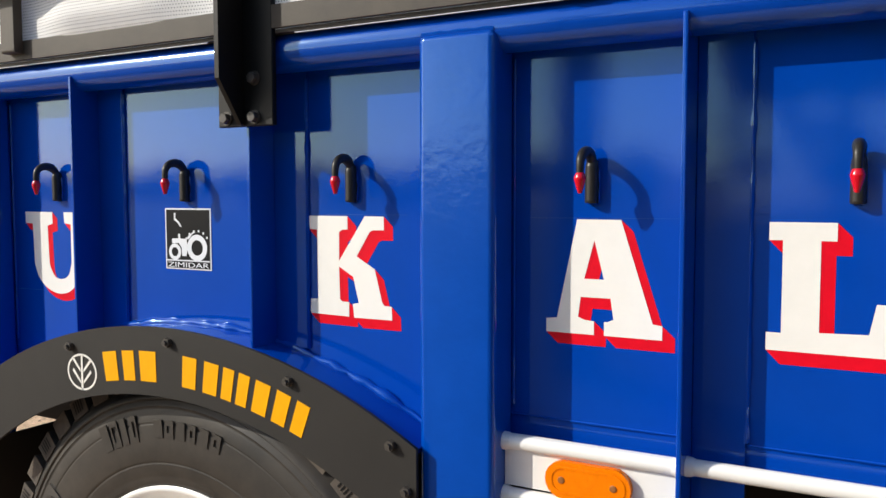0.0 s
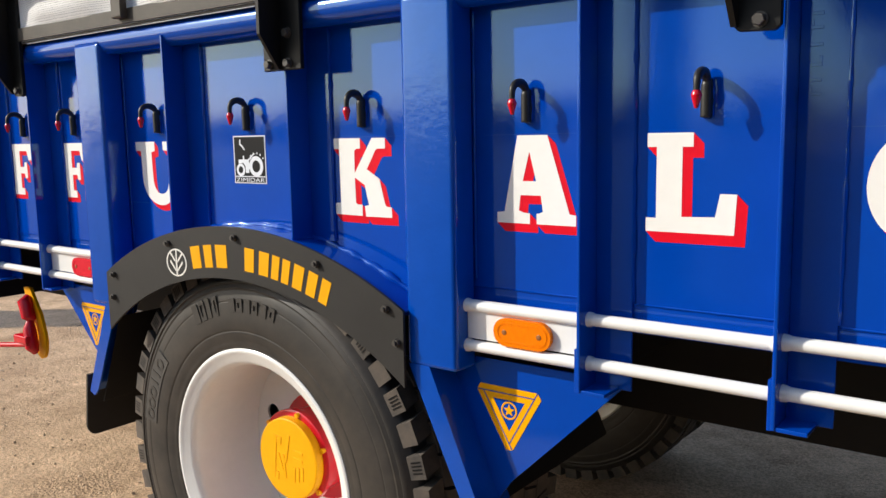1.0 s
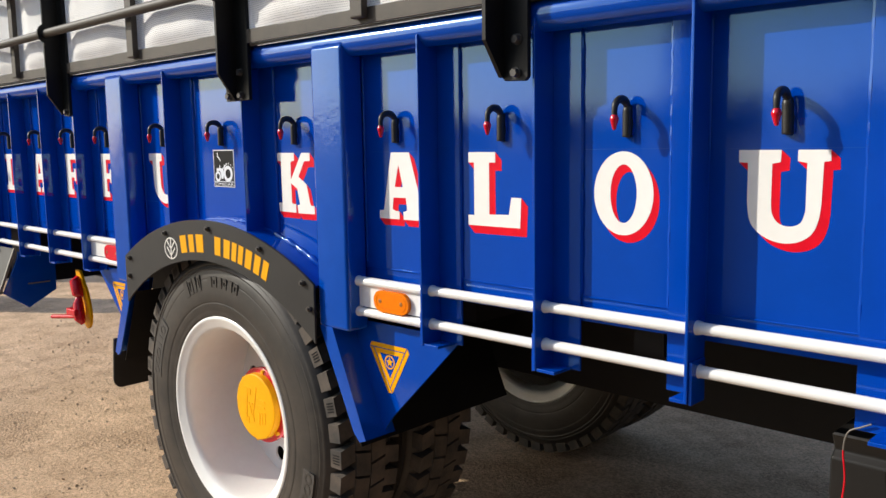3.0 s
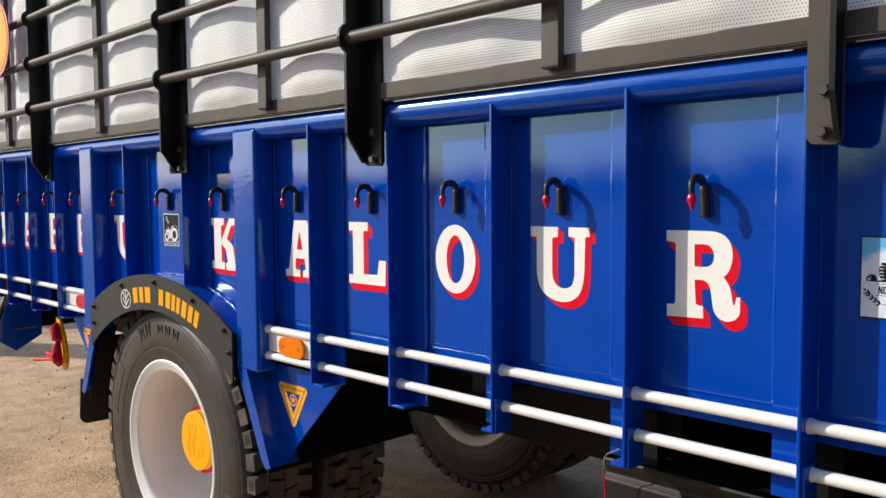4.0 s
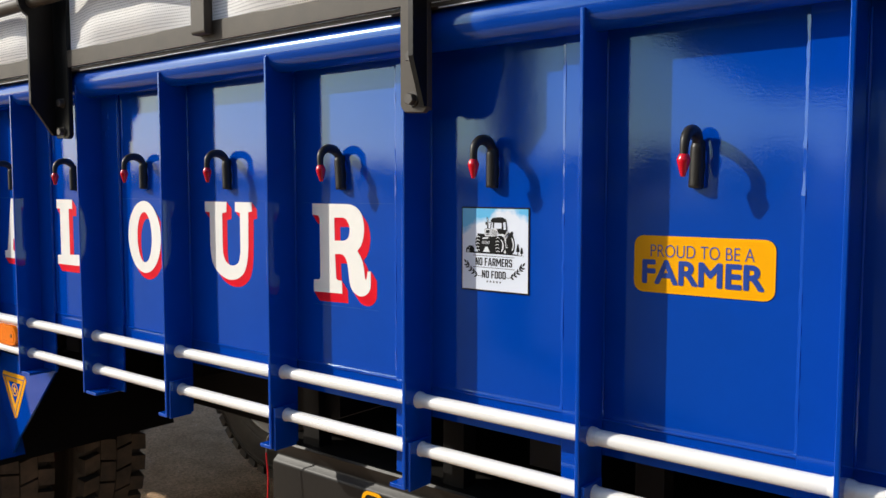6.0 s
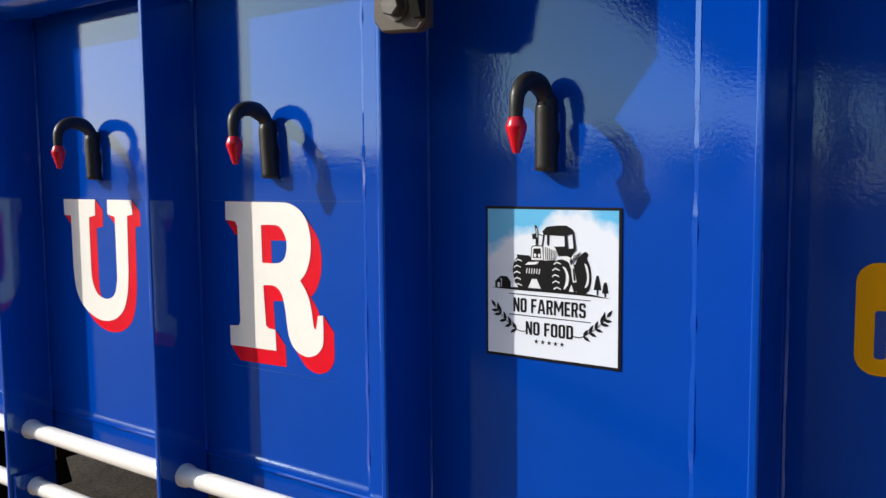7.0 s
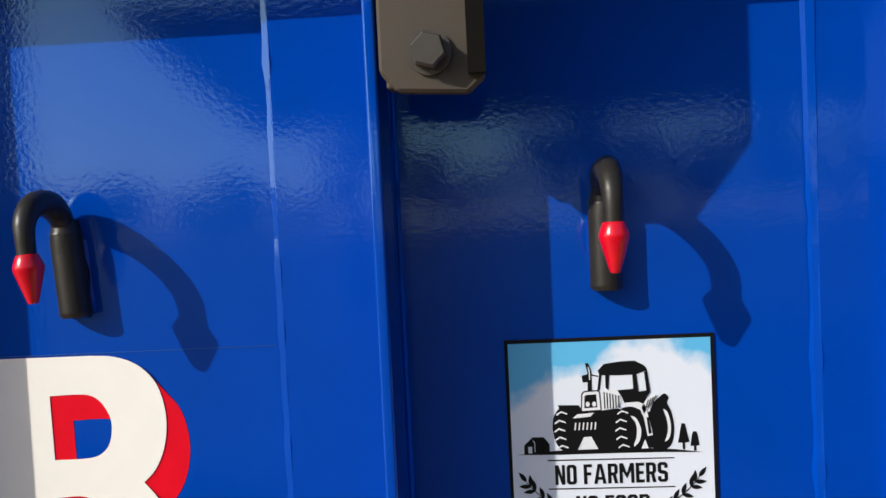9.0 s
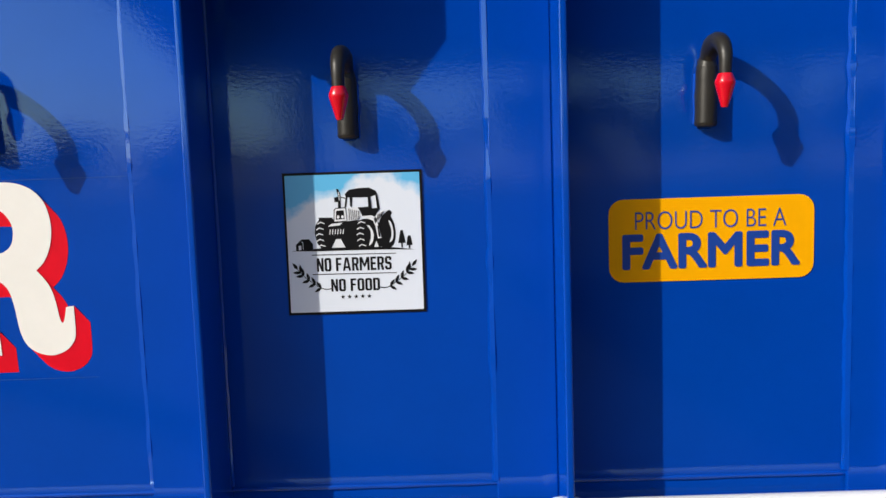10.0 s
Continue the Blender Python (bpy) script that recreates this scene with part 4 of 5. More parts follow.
# ---- wheels ----
def wheel(y_out, turn, detail):
    """turn: +1 when the dish faces -y, -1 when it faces +y; y_out is the outer sidewall."""
    c = AXLE
    def Y(d):
        return y_out + turn * d
    w = 0.235
    half = [(0.286, 0.022), (0.292, 0.011), (0.300, 0.0075), (0.306, 0.0085), (0.312, 0.0065), (0.330, 0.003), (0.332, 0.0046), (0.3355, 0.0046), (0.338, 0.0020), (0.365, 0.0), (0.398, 0.0015), (0.4000, 0.0030), (0.4025, 0.0030), (0.4045, 0.0018), (0.422, 0.0045), (0.4245, 0.0068), (0.4285, 0.0068), (0.431, 0.0055), (0.440, 0.010), (0.443, 0.0072), (0.449, 0.0085), (0.453, 0.013), (0.468, 0.024), (0.474, 0.034)]
    prof = [(r, Y(d)) for r, d in half] + [(0.478, Y(w / 2))] + [(r, Y(w - d)) for r, d in reversed(half)]
    bm = revolve(bmesh.new(), prof, c, 96, closed=True)
    tyre = part("tyre", bm, TYRE, trailer, "black ribbed truck tyre with deep lugs")
    # tread lugs
    bm, slits = bmesh.new(), bmesh.new()
    n = 46
    for k in range(n):
        for row, (d0, d1, r0, r1) in enumerate(((0.016, 0.066, 0.462, 0.498), (0.0685, 0.1155, 0.474, 0.501), (0.1195, 0.1665, 0.474, 0.501), (0.169, 0.219, 0.462, 0.498))):
            a = 2 * math.pi * (k + (0.5 if row in (1, 3) else 0.0)) / n
            half_a = math.pi / n * (0.72 if row in (0, 3) else 0.94)
            skew = 0.010 * (1 if row in (0, 2) else -1)
            vs = []
            for rr, shrink in ((r0, 1.0), (r1, 0.95)):
                for da, d, sk in ((-half_a, d0, -skew), (half_a, d0, -skew), (half_a, d1, skew), (-half_a, d1, skew)):
                    ang = a + da * shrink + sk
                    inset = 0.004 if rr == r1 and row in (0, 3) else 0.0
                    dd = d + (inset if d == d0 and row == 0 else 0) - (inset if d == d1 and row == 3 else 0)
                    vs.append(bm.verts.new((c[0] + rr * math.cos(ang), Y(dd), c[1] + rr * math.sin(ang))))
            for f in ((0, 1, 2, 3), (7, 6, 5, 4), (0, 4, 5, 1), (1, 5, 6, 2), (2, 6, 7, 3), (3, 7, 4, 0)):
                bm.faces.new([vs[i] for i in f])
            if row == 0 and detail and k % 2 == 0:
                # four thin slits on the shoulder face
                for q in (-0.45, -0.15, 0.15, 0.45):
                    ang = a + q * half_a - skew
                    slits.faces.new([slits.verts.new((c[0] + rr * math.cos(ang) - math.sin(ang) * o, Y(d - 0.0010), c[1] + rr * math.sin(ang) + math.cos(ang) * o)) for rr, o, d in ((0.470, -0.0016, d0 + 0.0009), (0.470, 0.0016, d0 + 0.0009), (0.493, 0.0016, d0 + 0.0037), (0.493, -0.0016, d0 + 0.0037))])
    part("tread", bm, TREAD, tyre, "dusty tread blocks", smooth=False)
    if detail:
        tagged(part("tread_siping", slits, CHASSIS, tyre, smooth=False), "thin dark siping cut in the tread rubber", kind="stuff")
    # rim
    rim = [(0.272, 0.030), (0.284, 0.024), (0.2925, 0.014), (0.2925, 0.009), (0.2885, 0.006), (0.2835, 0.007), (0.2800, 0.010), (0.2620, 0.018), (0.2560, 0.022), (0.2520, 0.029), (0.2500, 0.036), (0.2485, 0.052), (0.2475, 0.10), (0.246, 0.222)]
    bm = revolve(bmesh.new(), [(r, Y(d)) for r, d in rim], c, 96)
    revolve(bm, [(r + 0.004, Y(d)) for r, d in rim[9:]], c, 64)
    part("rim", bm, WHITE, tyre, "white painted steel rim")
    if detail:
        holes = [ellipse(c[0] + 0.190 * math.cos(a), c[1] + 0.190 * math.sin(a), 0.023, 0.023, 18) for a in (math.pi / 4 * k + 0.5 for k in range(8))]
        me = flat("rim_disc", [ellipse(c[0], c[1], 0.247, 0.247, 64)] + holes, Y(0.226), 0.006, WHITE)
        part("rim_disc", me, WHITE, tyre, "white pressed disc with round holes")
        y0 = Y(0.100)
        hc = (c[0], c[1] + 0.008)
        bm = revolve(bmesh.new(), [(0.0, y0 + 0.022), (0.107, y0 + 0.022), (0.113, y0 + 0.026), (0.113, y0 + 0.040), (0.105, y0 + 0.044), (0.101, Y(0.212)), (0.134, Y(0.212)), (0.134, Y(0.219))], hc, 48)
        part("hub", bm, RED, tyre, "glossy red wheel hub")
        bm = revolve(bmesh.new(), [(0.0, y0), (0.093, y0), (0.098, y0 + 0.003), (0.099, y0 + 0.024)], hc, 48)
        part("hub_cap", bm, YELLOW, tyre, "yellow painted hub cap with raised mark")
        for u0, u1, v0, v1, rot in ((-0.052, -0.038, -0.060, 0.050, 0.10), (-0.038, -0.022, 0.030, 0.050, 0.10), (-0.038, -0.026, -0.060, -0.040, 0.10), (-0.030, -0.022, -0.036, 0.020, -0.35), (-0.008, 0.000, -0.010, 0.062, 0.22), (-0.016, -0.008, -0.046, 0.010, -0.10), (0.020, 0.028, -0.050, -0.012, 0.05), (0.034, 0.042, -0.046, -0.010, 0.05), (0.048, 0.056, -0.040, -0.006, 0.05), (0.022, 0.052, 0.004, 0.012, 0.05), (0.024, 0.052, 0.022, 0.030, 0.05)):
            b2 = bmesh.new()
            box(b2, u0, u1, y0 - 0.0013, y0 + 0.001, v0, v1, 0.0010)
            bmesh.ops.transform(b2, matrix=Matrix.Translation((hc[0], 0, hc[1])) @ Matrix.Rotation(rot, 4, "Y"), verts=b2.verts)
            part("cap_mark", b2, YELLOW, tyre, smooth=False)
        for k in range(6):
            a = math.pi / 3 * k + 0.35
            px, pz = hc[0] + 0.1065 * math.cos(a), hc[1] + 0.1065 * math.sin(a)
            part("hub_bolt", tube(bmesh.new(), [(px, y0 + 0.026, pz), (px, y0 + 0.016, pz)], 0.0062, 6), YELLOW, tyre, smooth=False)
        # raised sidewall marks
        for a0, a1, r0, r1, mat, nm, lab in ((144, 172, 0.372, 0.418, TYRE_MARK, "tyre_patch", "worn grey sidewall patch"), (-36, -8, 0.372, 0.418, TYRE_MARK, "tyre_patch", "worn grey sidewall patch")):
            sect = arc(c[0], c[1], r1, r1, a0, a1, 12) + arc(c[0], c[1], r0, r0, a1, a0, 12)
            patch = part(nm, flat(nm, [sect], Y(0.0025), 0.004, mat), mat, tyre, lab, smooth=False)
            # plain rings and strokes on the patch
            for k, ring in enumerate((True, True, True, False, False, True)):
                a = math.radians(a1 - 2.8 - 4.4 * k + (0.9 if k > 3 else 0.0))
                px, pz = c[0] + 0.395 * math.cos(a), c[1] + 0.395 * math.sin(a)
                if ring:
                    shape = [ellipse(px, pz, 0.0150, 0.0150, 18), ellipse(px, pz, 0.0085, 0.0085, 14)]
                else:
                    shape = [[(c[0] + rr * math.cos(a) - o * math.sin(a), c[1] + rr * math.sin(a) + o * math.cos(a)) for rr, o in ((0.381, -0.0028), (0.381, 0.0028), (0.413, 0.0028), (0.413, -0.0028))]]
                part("patch_mark", flat("patch_mark", shape, Y(-0.0018), 0.0008, TYRE_TEXT), TYRE_TEXT, patch, smooth=False)
        rng = random.Random(2)
        for base, nblk, r0, r1 in ((118, 4, 0.372, 0.418), (98, 6, 0.378, 0.408), (-68, 4, 0.372, 0.418), (-88, 6, 0.378, 0.408), (166, 5, 0.380, 0.41), (-14, 5, 0.380, 0.41)):
            for k in range(nblk):
                a0 = base - k * 3.9
                a1 = a0 - rng.uniform(2.0, 3.0)
                sect = arc(c[0], c[1], r1, r1, a0, a1, 3) + arc(c[0], c[1], r0, r0, a1, a0, 3)
                hole = arc(c[0], c[1], r1 - 0.009, r1 - 0.009, a0 - 0.6, a1 + 0.6, 3) + arc(c[0], c[1], r0 + 0.009, r0 + 0.009, a1 + 0.6, a0 - 0.6, 3)
                part("sidewall_bar", flat("sidewall_bar", [sect, hole] if k % 2 else [sect], Y(0.0014), 0.0026, TYRE_TEXT), TYRE_TEXT, tyre, smooth=False)
    else:
        part("brake_drum", disc(bmesh.new(), c, Y(0.035), Y(0.198), 0.225, 48), CHASSIS, tyre, "black brake drum")
        part("rim_disc", disc(bmesh.new(), c, Y(0.199), Y(0.206), 0.248, 48), WHITE, tyre)


def wheels():
    wheel(0.940, 1, True)
    wheel(1.460, -1, False)
    wheel(2.340, 1, False)
    wheel(2.860, -1, False)
    part("axle", box(bmesh.new(), AXLE[0] - 0.06, AXLE[0] + 0.06, 1.2, 2.66, AXLE[1] - 0.06, AXLE[1] + 0.06, 0.01), CHASSIS, trailer, "black square axle beam")
    for y in (1.56, 2.22):
        bm = bmesh.new()
        for z in (AXLE[1] + 0.07, AXLE[1] + 0.095, AXLE[1] + 0.12, AXLE[1] + 0.145):
            w = 0.5 - (z - AXLE[1]) * 1.4
            box(bm, AXLE[0] - w, AXLE[0] + w, y - 0.04, y + 0.04, z, z + 0.02, 0.003)
        part("leaf_spring", bm, CHASSIS, trailer)
        part("chassis_beam", box(bmesh.new(), ENDS[0] + 0.05, ENDS[1] - 0.05, y - 0.05, y + 0.05, 0.612, 0.868, 0.006), CHASSIS, trailer, "black long chassis beam")


# ---- mesh superstructure ----
def superstructure():
    part("sill_bar", box(bmesh.new(), ENDS[0], ENDS[1], 0.912, 0.918, 1.513, 1.547, 0.001), BAR_DARK, trailer, "dusty black flat steel bar")
    part("sill_ledge", box(bmesh.new(), ENDS[0], ENDS[1], 0.9185, 0.960, 1.507, 1.512), BAR_DARK, trailer)
    for x0, x1 in ((-3.2, -2.9), (-2.8, -1.98), (-1.88, -0.95), (-0.78, -0.02), (0.10, 0.955), (1.04, 2.1)):
        part("sheet_hem", box(bmesh.new(), x0, x1, 0.9200, 0.9215, 1.5048, 1.5062), WHITE_PRINT, trailer, "white hem of the sheet under the bar")
    part("sill_filler", box(bmesh.new(), ENDS[0], ENDS[1], 0.945, 0.949, 1.480, 1.5065), CHASSIS, trailer)
    # sheet with soft folds, held at the uprights and the flat bars
    held = [(x - 0.019, x + 0.019) for x in (1.46, 0.541, -0.378, -1.405, -2.34, -3.25)] + [(-0.922, -0.815), (0.004, 0.0665), (0.9825, 1.028), (-1.96, -1.905), (-2.88, -2.825)]
    nx, nz = 560, 40
    bm = bmesh.new()
    grid = []
    for i in range(nx + 1):
        x = ENDS[0] + (ENDS[1] - ENDS[0]) * i / nx
        col = []
        for k in range(nz + 1):
            z = 1.512 + 0.95 * k / nz
            near = min(max(p - x, x - q) for p, q in held)
            free = min(1.0, max(0.0, (near - 0.004) / 0.15)) * min(1.0, max(0.0, (z - 1.538) / 0.014))
            free = free * free * (3 - 2 * free)
            fold = 0.004 * noise.noise(Vector((x * 5.5, z * 2.2, 1))) + 0.002 * noise.noise(Vector((x * 3, z * 13, 7)))
            sag = 0.003 * math.sin((z - 1.637) / 0.169 * 2 * math.pi)
            col.append(bm.verts.new((x, 0.920 - 0.021 * free + fold * (0.2 + 0.3 * free) + 0.15 * sag * free, z)))
        grid.append(col)
    for a, b in zip(grid, grid[1:]):
        for k in range(nz):
            bm.faces.new((a[k], b[k], b[k + 1], a[k + 1]))
    part("mesh_sheet", bm, SHEET, trailer, "white perforated sheet with soft folds")
    part("far_mesh_sheet", box(bmesh.new(), ENDS[0], ENDS[1], BACK + 0.02, BACK + 0.024, 1.512, 2.46), SHEET, trailer)
    for x in (ENDS[0], ENDS[1]):
        part("end_mesh_sheet", box(bmesh.new(), x - 0.002, x + 0.002, 0.94, BACK + 0.018, 1.512, 2.46), SHEET, trailer)
    for x in (1.46, 0.541, -0.378, -1.405, -2.34, -3.25):
        bm = prism(bmesh.new(), [(0.9115, 1.524), (0.896, 1.524), (0.894, 1.528), (0.894, 2.44), (0.9115, 2.44)], "x", x - 0.019, x + 0.019, 0.001)
        part("strap_bar", bm, BAR_DARK, trailer, "dusty black upright flat bar")
    for z in (1.646, 1.817, 1.988, 2.159, 2.330):
        part("cross_pipe", tube(bmesh.new(), [(ENDS[0] + 0.02, 0.869, z), (ENDS[1] - 0.02, 0.869, z)], 0.0140, 16), PIPE_DARK, trailer, "dusty black round pipe")
    sign = part("round_sign", tube(bmesh.new(), [(-2.215, 0.834, 1.940), (-2.215, 0.829, 1.940)], 0.150, 40), RED, trailer, "round yellow sign with a red rim", smooth=False)
    part("sign_face", tube(bmesh.new(), [(-2.215, 0.8288, 1.940), (-2.215, 0.8278, 1.940)], 0.131, 40), YELLOW_VINYL, sign, smooth=False)
    # uprights: a deep web with swellings round the pipes, on a bolted base plate
    for web, p0, p1, out, bolts in ((-0.874, -0.922, -0.815, 0.860, ((-0.904, 1.387), (-0.849, 1.387), (-0.849, 1.444))), (0.008, 0.004, 0.0665, 0.860, ((0.040, 1.383), (0.043, 1.442))), (1.024, 0.9790, 1.028, 0.882, ((1.0025, 1.387), (1.0045, 1.444))), (-1.955, -1.960, -1.905, 0.860, ((-1.930, 1.384),)), (-2.875, -2.88, -2.825, 0.860, ((-2.85, 1.384),))):
        edge = [(0.9105, 2.45), (0.9105, 1.376), (0.905, 1.376), (out, 1.440)]
        for z in (1.646, 1.817, 1.988, 2.159, 2.330):
            edge += [(out, z - 0.030)] + [(0.862 - 0.021 * math.sin(math.pi * k / 8), z - 0.028 * math.cos(math.pi * k / 8)) for k in range(1, 8)] + [(out, z + 0.030)]
        edge += [(out, 2.45)]
        bm = prism(bmesh.new(), edge, "x", web - 0.004, web + 0.004)
        up = part("upright", bm, POST_BLACK, trailer, "black steel upright with bolted base", smooth=False)
        plate = [(p0, 1.374), (p1, 1.374), (p1, 2.45), (p0, 2.45)]
        if p1 - p0 < 0.08:
            plate = [(p0, 1.379), (p0 + 0.008, 1.370), (p1 - 0.008, 1.368), (p1, 1.375), (p1, 2.45), (p0, 2.45)]
        bm = prism(bmesh.new(), plate, "y", 0.9115, 0.9215, 0.0015)
        part("base_plate", bm, BAR_DARK if web > 0.5 else POST_BLACK, up, smooth=False)
        if web > 0.5:
            part("mounting_lug", box(bmesh.new(), p0 + 0.002, p1 - 0.010, 0.9217, 0.934, 1.373, 1.500, 0.001), BAR_DARK, up, smooth=False)
        for bx, bz in bolts:
            if abs(bx - web) < 0.012:
                bx += 0.02
            bm = tube(bmesh.new(), [(bx, 0.9115, bz), (bx, 0.9095, bz)], 0.0105, 20)
            tube(bm, [(bx, 0.9095, bz), (bx, 0.9025, bz), (bx, 0.9012, bz)], [0.0085, 0.0085, 0.0074], 6)
            part("hex_bolt", bm, BOLT, up, smooth=False)


# ---- stickers ----
def block_capital(ch):
    """Narrow capital with clipped corners, cap height 1: its width and outlines."""
    w = {"A": .62, "M": .74, "F": .43, "E": .43}.get(ch, .50)
    s, c = .17, .11
    ring = [(c, 0), (w - c, 0), (w, c), (w, 1 - c), (w - c, 1), (c, 1), (0, 1 - c), (0, c)]
    hole = [(s + .03, s - .02), (w - s - .03, s - .02), (w - s, s + .02), (w - s, .98 - s), (w - s - .03, 1.02 - s), (s + .03, 1.02 - s), (s, .98 - s), (s, s + .02)]
    if ch == "O":
        return w, [ring, hole]
    if ch == "D":
        return w, [[(0, 0), (w - c, 0), (w, c), (w, 1 - c), (w - c, 1), (0, 1)], [(s, s - .02), (w - s - .03, s - .02), (w - s, s + .02), (w - s, .98 - s), (w - s - .03, 1.02 - s), (s, 1.02 - s)]]
    if ch == "N":
        return w, [[(0, 0), (0, 1), (s, 1), (w - s + .02, .40), (w - s + .02, 1), (w, 1), (w, 0), (w - s, 0), (s - .02, .58), (s - .02, 0)]]
    if ch == "F":
        return w, [[(0, 0), (0, 1), (w, 1), (w, .85), (s, .85), (s, .59), (w * .88, .59), (w * .88, .44), (s, .44), (s, 0)]]
    if ch == "E":
        return w, [[(0, 0), (0, 1), (w, 1), (w, .85), (s, .85), (s, .58), (w * .9, .58), (w * .9, .43), (s, .43), (s, .15), (w, .15), (w, 0)]]
    if ch == "A":
        return w, [[(0, 0), (.20, 1), (w - .20, 1), (w, 0), (w - .17, 0), (w - .20, .20), (.20, .20), (.17, 0)], [(.225, .34), (w - .225, .34), (w / 2, .84)]]
    if ch == "R":
        return w, [[(0, 0), (0, 1), (w - c, 1), (w, 1 - c), (w, .54), (w - .10, .44), (w + .01, 0), (w - .17, 0), (w - .26, .40), (s, .40), (s, 0)], [(s, .55), (s, .85), (w - s - .03, .85), (w - s, .82), (w - s, .58), (w - s - .03, .55)]]
    if ch == "M":
        return w, [[(0, 0), (0, 1), (.19, 1), (w / 2, .50), (w - .19, 1), (w, 1), (w, 0), (w - .16, 0), (w - .16, .62), (w / 2, .22), (.16, .62), (.16, 0)]]
    return w, [[(c, 0), (w - c, 0), (w, c), (w, .46), (w - c, .57), (s, .61), (s, .85), (w - s, .85), (w - s, .71), (w, .71), (w, 1 - c), (w - c, 1), (c, 1), (0, 1 - c), (0, .54), (c, .43), (w - s, .39), (w - s, .15), (s, .15), (s, .29), (0, .29), (0, c)]]


def block_lettering(text, x0, x1, z0, z1, y, mat, parent, label):
    gap, space = .085, .36
    total = sum(block_capital(ch)[0] + gap if ch != " " else space - gap for ch in text) - gap
    k, x = (x1 - x0) / total, x0
    for ch in text:
        if ch == " ":
            x += (space - gap) * k
            continue
        w, shape = block_capital(ch)
        part("letter", flat("letter", shape, y, 0.0003, mat, x, z0, k, z1 - z0), mat, parent, label, smooth=False)
        x += (w + gap) * k


def farmers_sticker():
    x0, s, z0, h = 1.032, 0.1145, 1.1245, 0.117
    y = PANEL
    def P(u, v):
        return (x0 + u * s, z0 + v * h)
    def poly(*pts):
        return [P(u, v) for u, v in pts]
    def soft(*pts):
        return [P(u, v) for u, v in curve_through(list(pts) + [pts[0]], 4)[:-1]]
    def oval(cx, cy, rx, ry, n=28):
        return [P(u, v) for u, v in ellipse(cx, cy, rx, ry, n)]
    board = part("tractor_sticker", flat("tractor_sticker", [poly((0, 0), (.992, 0), (.992, 1), (0, 1))], y - 0.0004, 0.0006, BLACK_PRINT), BLACK_PRINT, trailer, "square black-edged tractor sticker on the blue side", smooth=False)
    prints = sky_print_material(x0, s, z0, h)
    part("sticker_face", flat("sticker_face", [poly((.016, .018), (.974, .018), (.974, .982), (.016, .982))], y - 0.0011, 0.0002, prints), prints, board, "white face with a printed blue sky", smooth=False)
    layer = [y - 0.0014 - 0.00012 * k for k in range(6)]
    lift = itertools.count()
    def black(name, cs, k=0):
        # shapes of one layer overlap, so each lies a hair above the one before
        part(name, flat(name, cs, layer[k] - 0.000004 * next(lift) % 0.0001, 0.0001, BLACK_PRINT), BLACK_PRINT, board, smooth=False)
    def white(name, cs, k=1):
        part(name, flat(name, cs, layer[k], 0.0001, WHITE_PRINT), WHITE_PRINT, board, smooth=False)
    black("ground_line", [poly((.039, .455), (.241, .470), (.632, .472), (.80, .459), (.925, .442), (.732, .448), (.529, .450), (.241, .450))])
    # tractor: wheels, body, cab
    black("wheel_print", [soft((.214, .575), (.222, .630), (.253, .672), (.300, .680), (.352, .670), (.350, .544), (.326, .476), (.271, .463), (.230, .505))])
    black("fender_print", [poly((.245, .686), (.344, .682), (.362, .646), (.250, .660))])
    black("wheel_print", [soft((.664, .600), (.691, .672), (.725, .708), (.752, .724), (.770, .704), (.762, .680), (.782, .633), (.792, .559), (.779, .489), (.745, .459), (.699, .459), (.668, .520))])
    black("body_print", [poly((.304, .605), (.345, .665), (.388, .647), (.528, .661), (.600, .640), (.690, .640), (.690, .470), (.529, .470), (.431, .470), (.398, .526), (.359, .523), (.330, .470), (.304, .470))])
    white("gap_print", [poly((.336, .472), (.428, .472), (.398, .532), (.362, .530))])
    white("gap_print", [poly((.634, .468), (.668, .468), (.652, .512))])
    black("wheel_print", [soft((.503, .575), (.515, .625), (.545, .660), (.590, .668), (.635, .650), (.655, .600), (.655, .534), (.630, .480), (.570, .455), (.525, .475), (.506, .520))], 2)
    white("fender_print", [poly((.563, .688), (.626, .690), (.656, .676), (.673, .611), (.690, .531), (.664, .527), (.650, .612), (.634, .652), (.590, .672))], 3)
    black("step_print", [poly((.662, .616), (.672, .616), (.684, .540), (.670, .538))], 4)
    white("bfender_print", [poly((.640, .664), (.664, .702), (.691, .720), (.717, .721), (.691, .690), (.664, .652), (.650, .630))], 3)
    for k in range(4):
        black("fender_line", [poly((.655 + .012 * k, .652 + .010 * k), (.660 + .012 * k, .650 + .010 * k), (.676 + .012 * k, .698 + .006 * k), (.672 + .012 * k, .700 + .006 * k))], 4)
    white("wheel_ring", [soft((.586, .624), (.612, .614), (.634, .563), (.627, .508), (.598, .480), (.613, .531), (.611, .586))], 3)
    white("wheel_ring", [soft((.742, .653), (.763, .634), (.776, .573), (.769, .518), (.746, .498), (.760, .540), (.760, .590))])
    black("grille_print", [poly((.352, .648), (.450, .652), (.446, .742), (.436, .752), (.370, .749), (.357, .736))], 1)
    white("grille_edge", [poly((.358, .655), (.446, .658), (.441, .740), (.433, .746), (.373, .743), (.363, .733)), poly((.370, .668), (.432, .670), (.428, .732), (.380, .730), (.372, .724))], 2)
    for cx in (.386, .417):
        white("head_lamp_print", [oval(cx, .686, .0095, .012, 12)], 2)
    white("bonnet_print", [poly((.453, .655), (.514, .664), (.547, .690), (.538, .735), (.521, .755), (.453, .745))], 2)
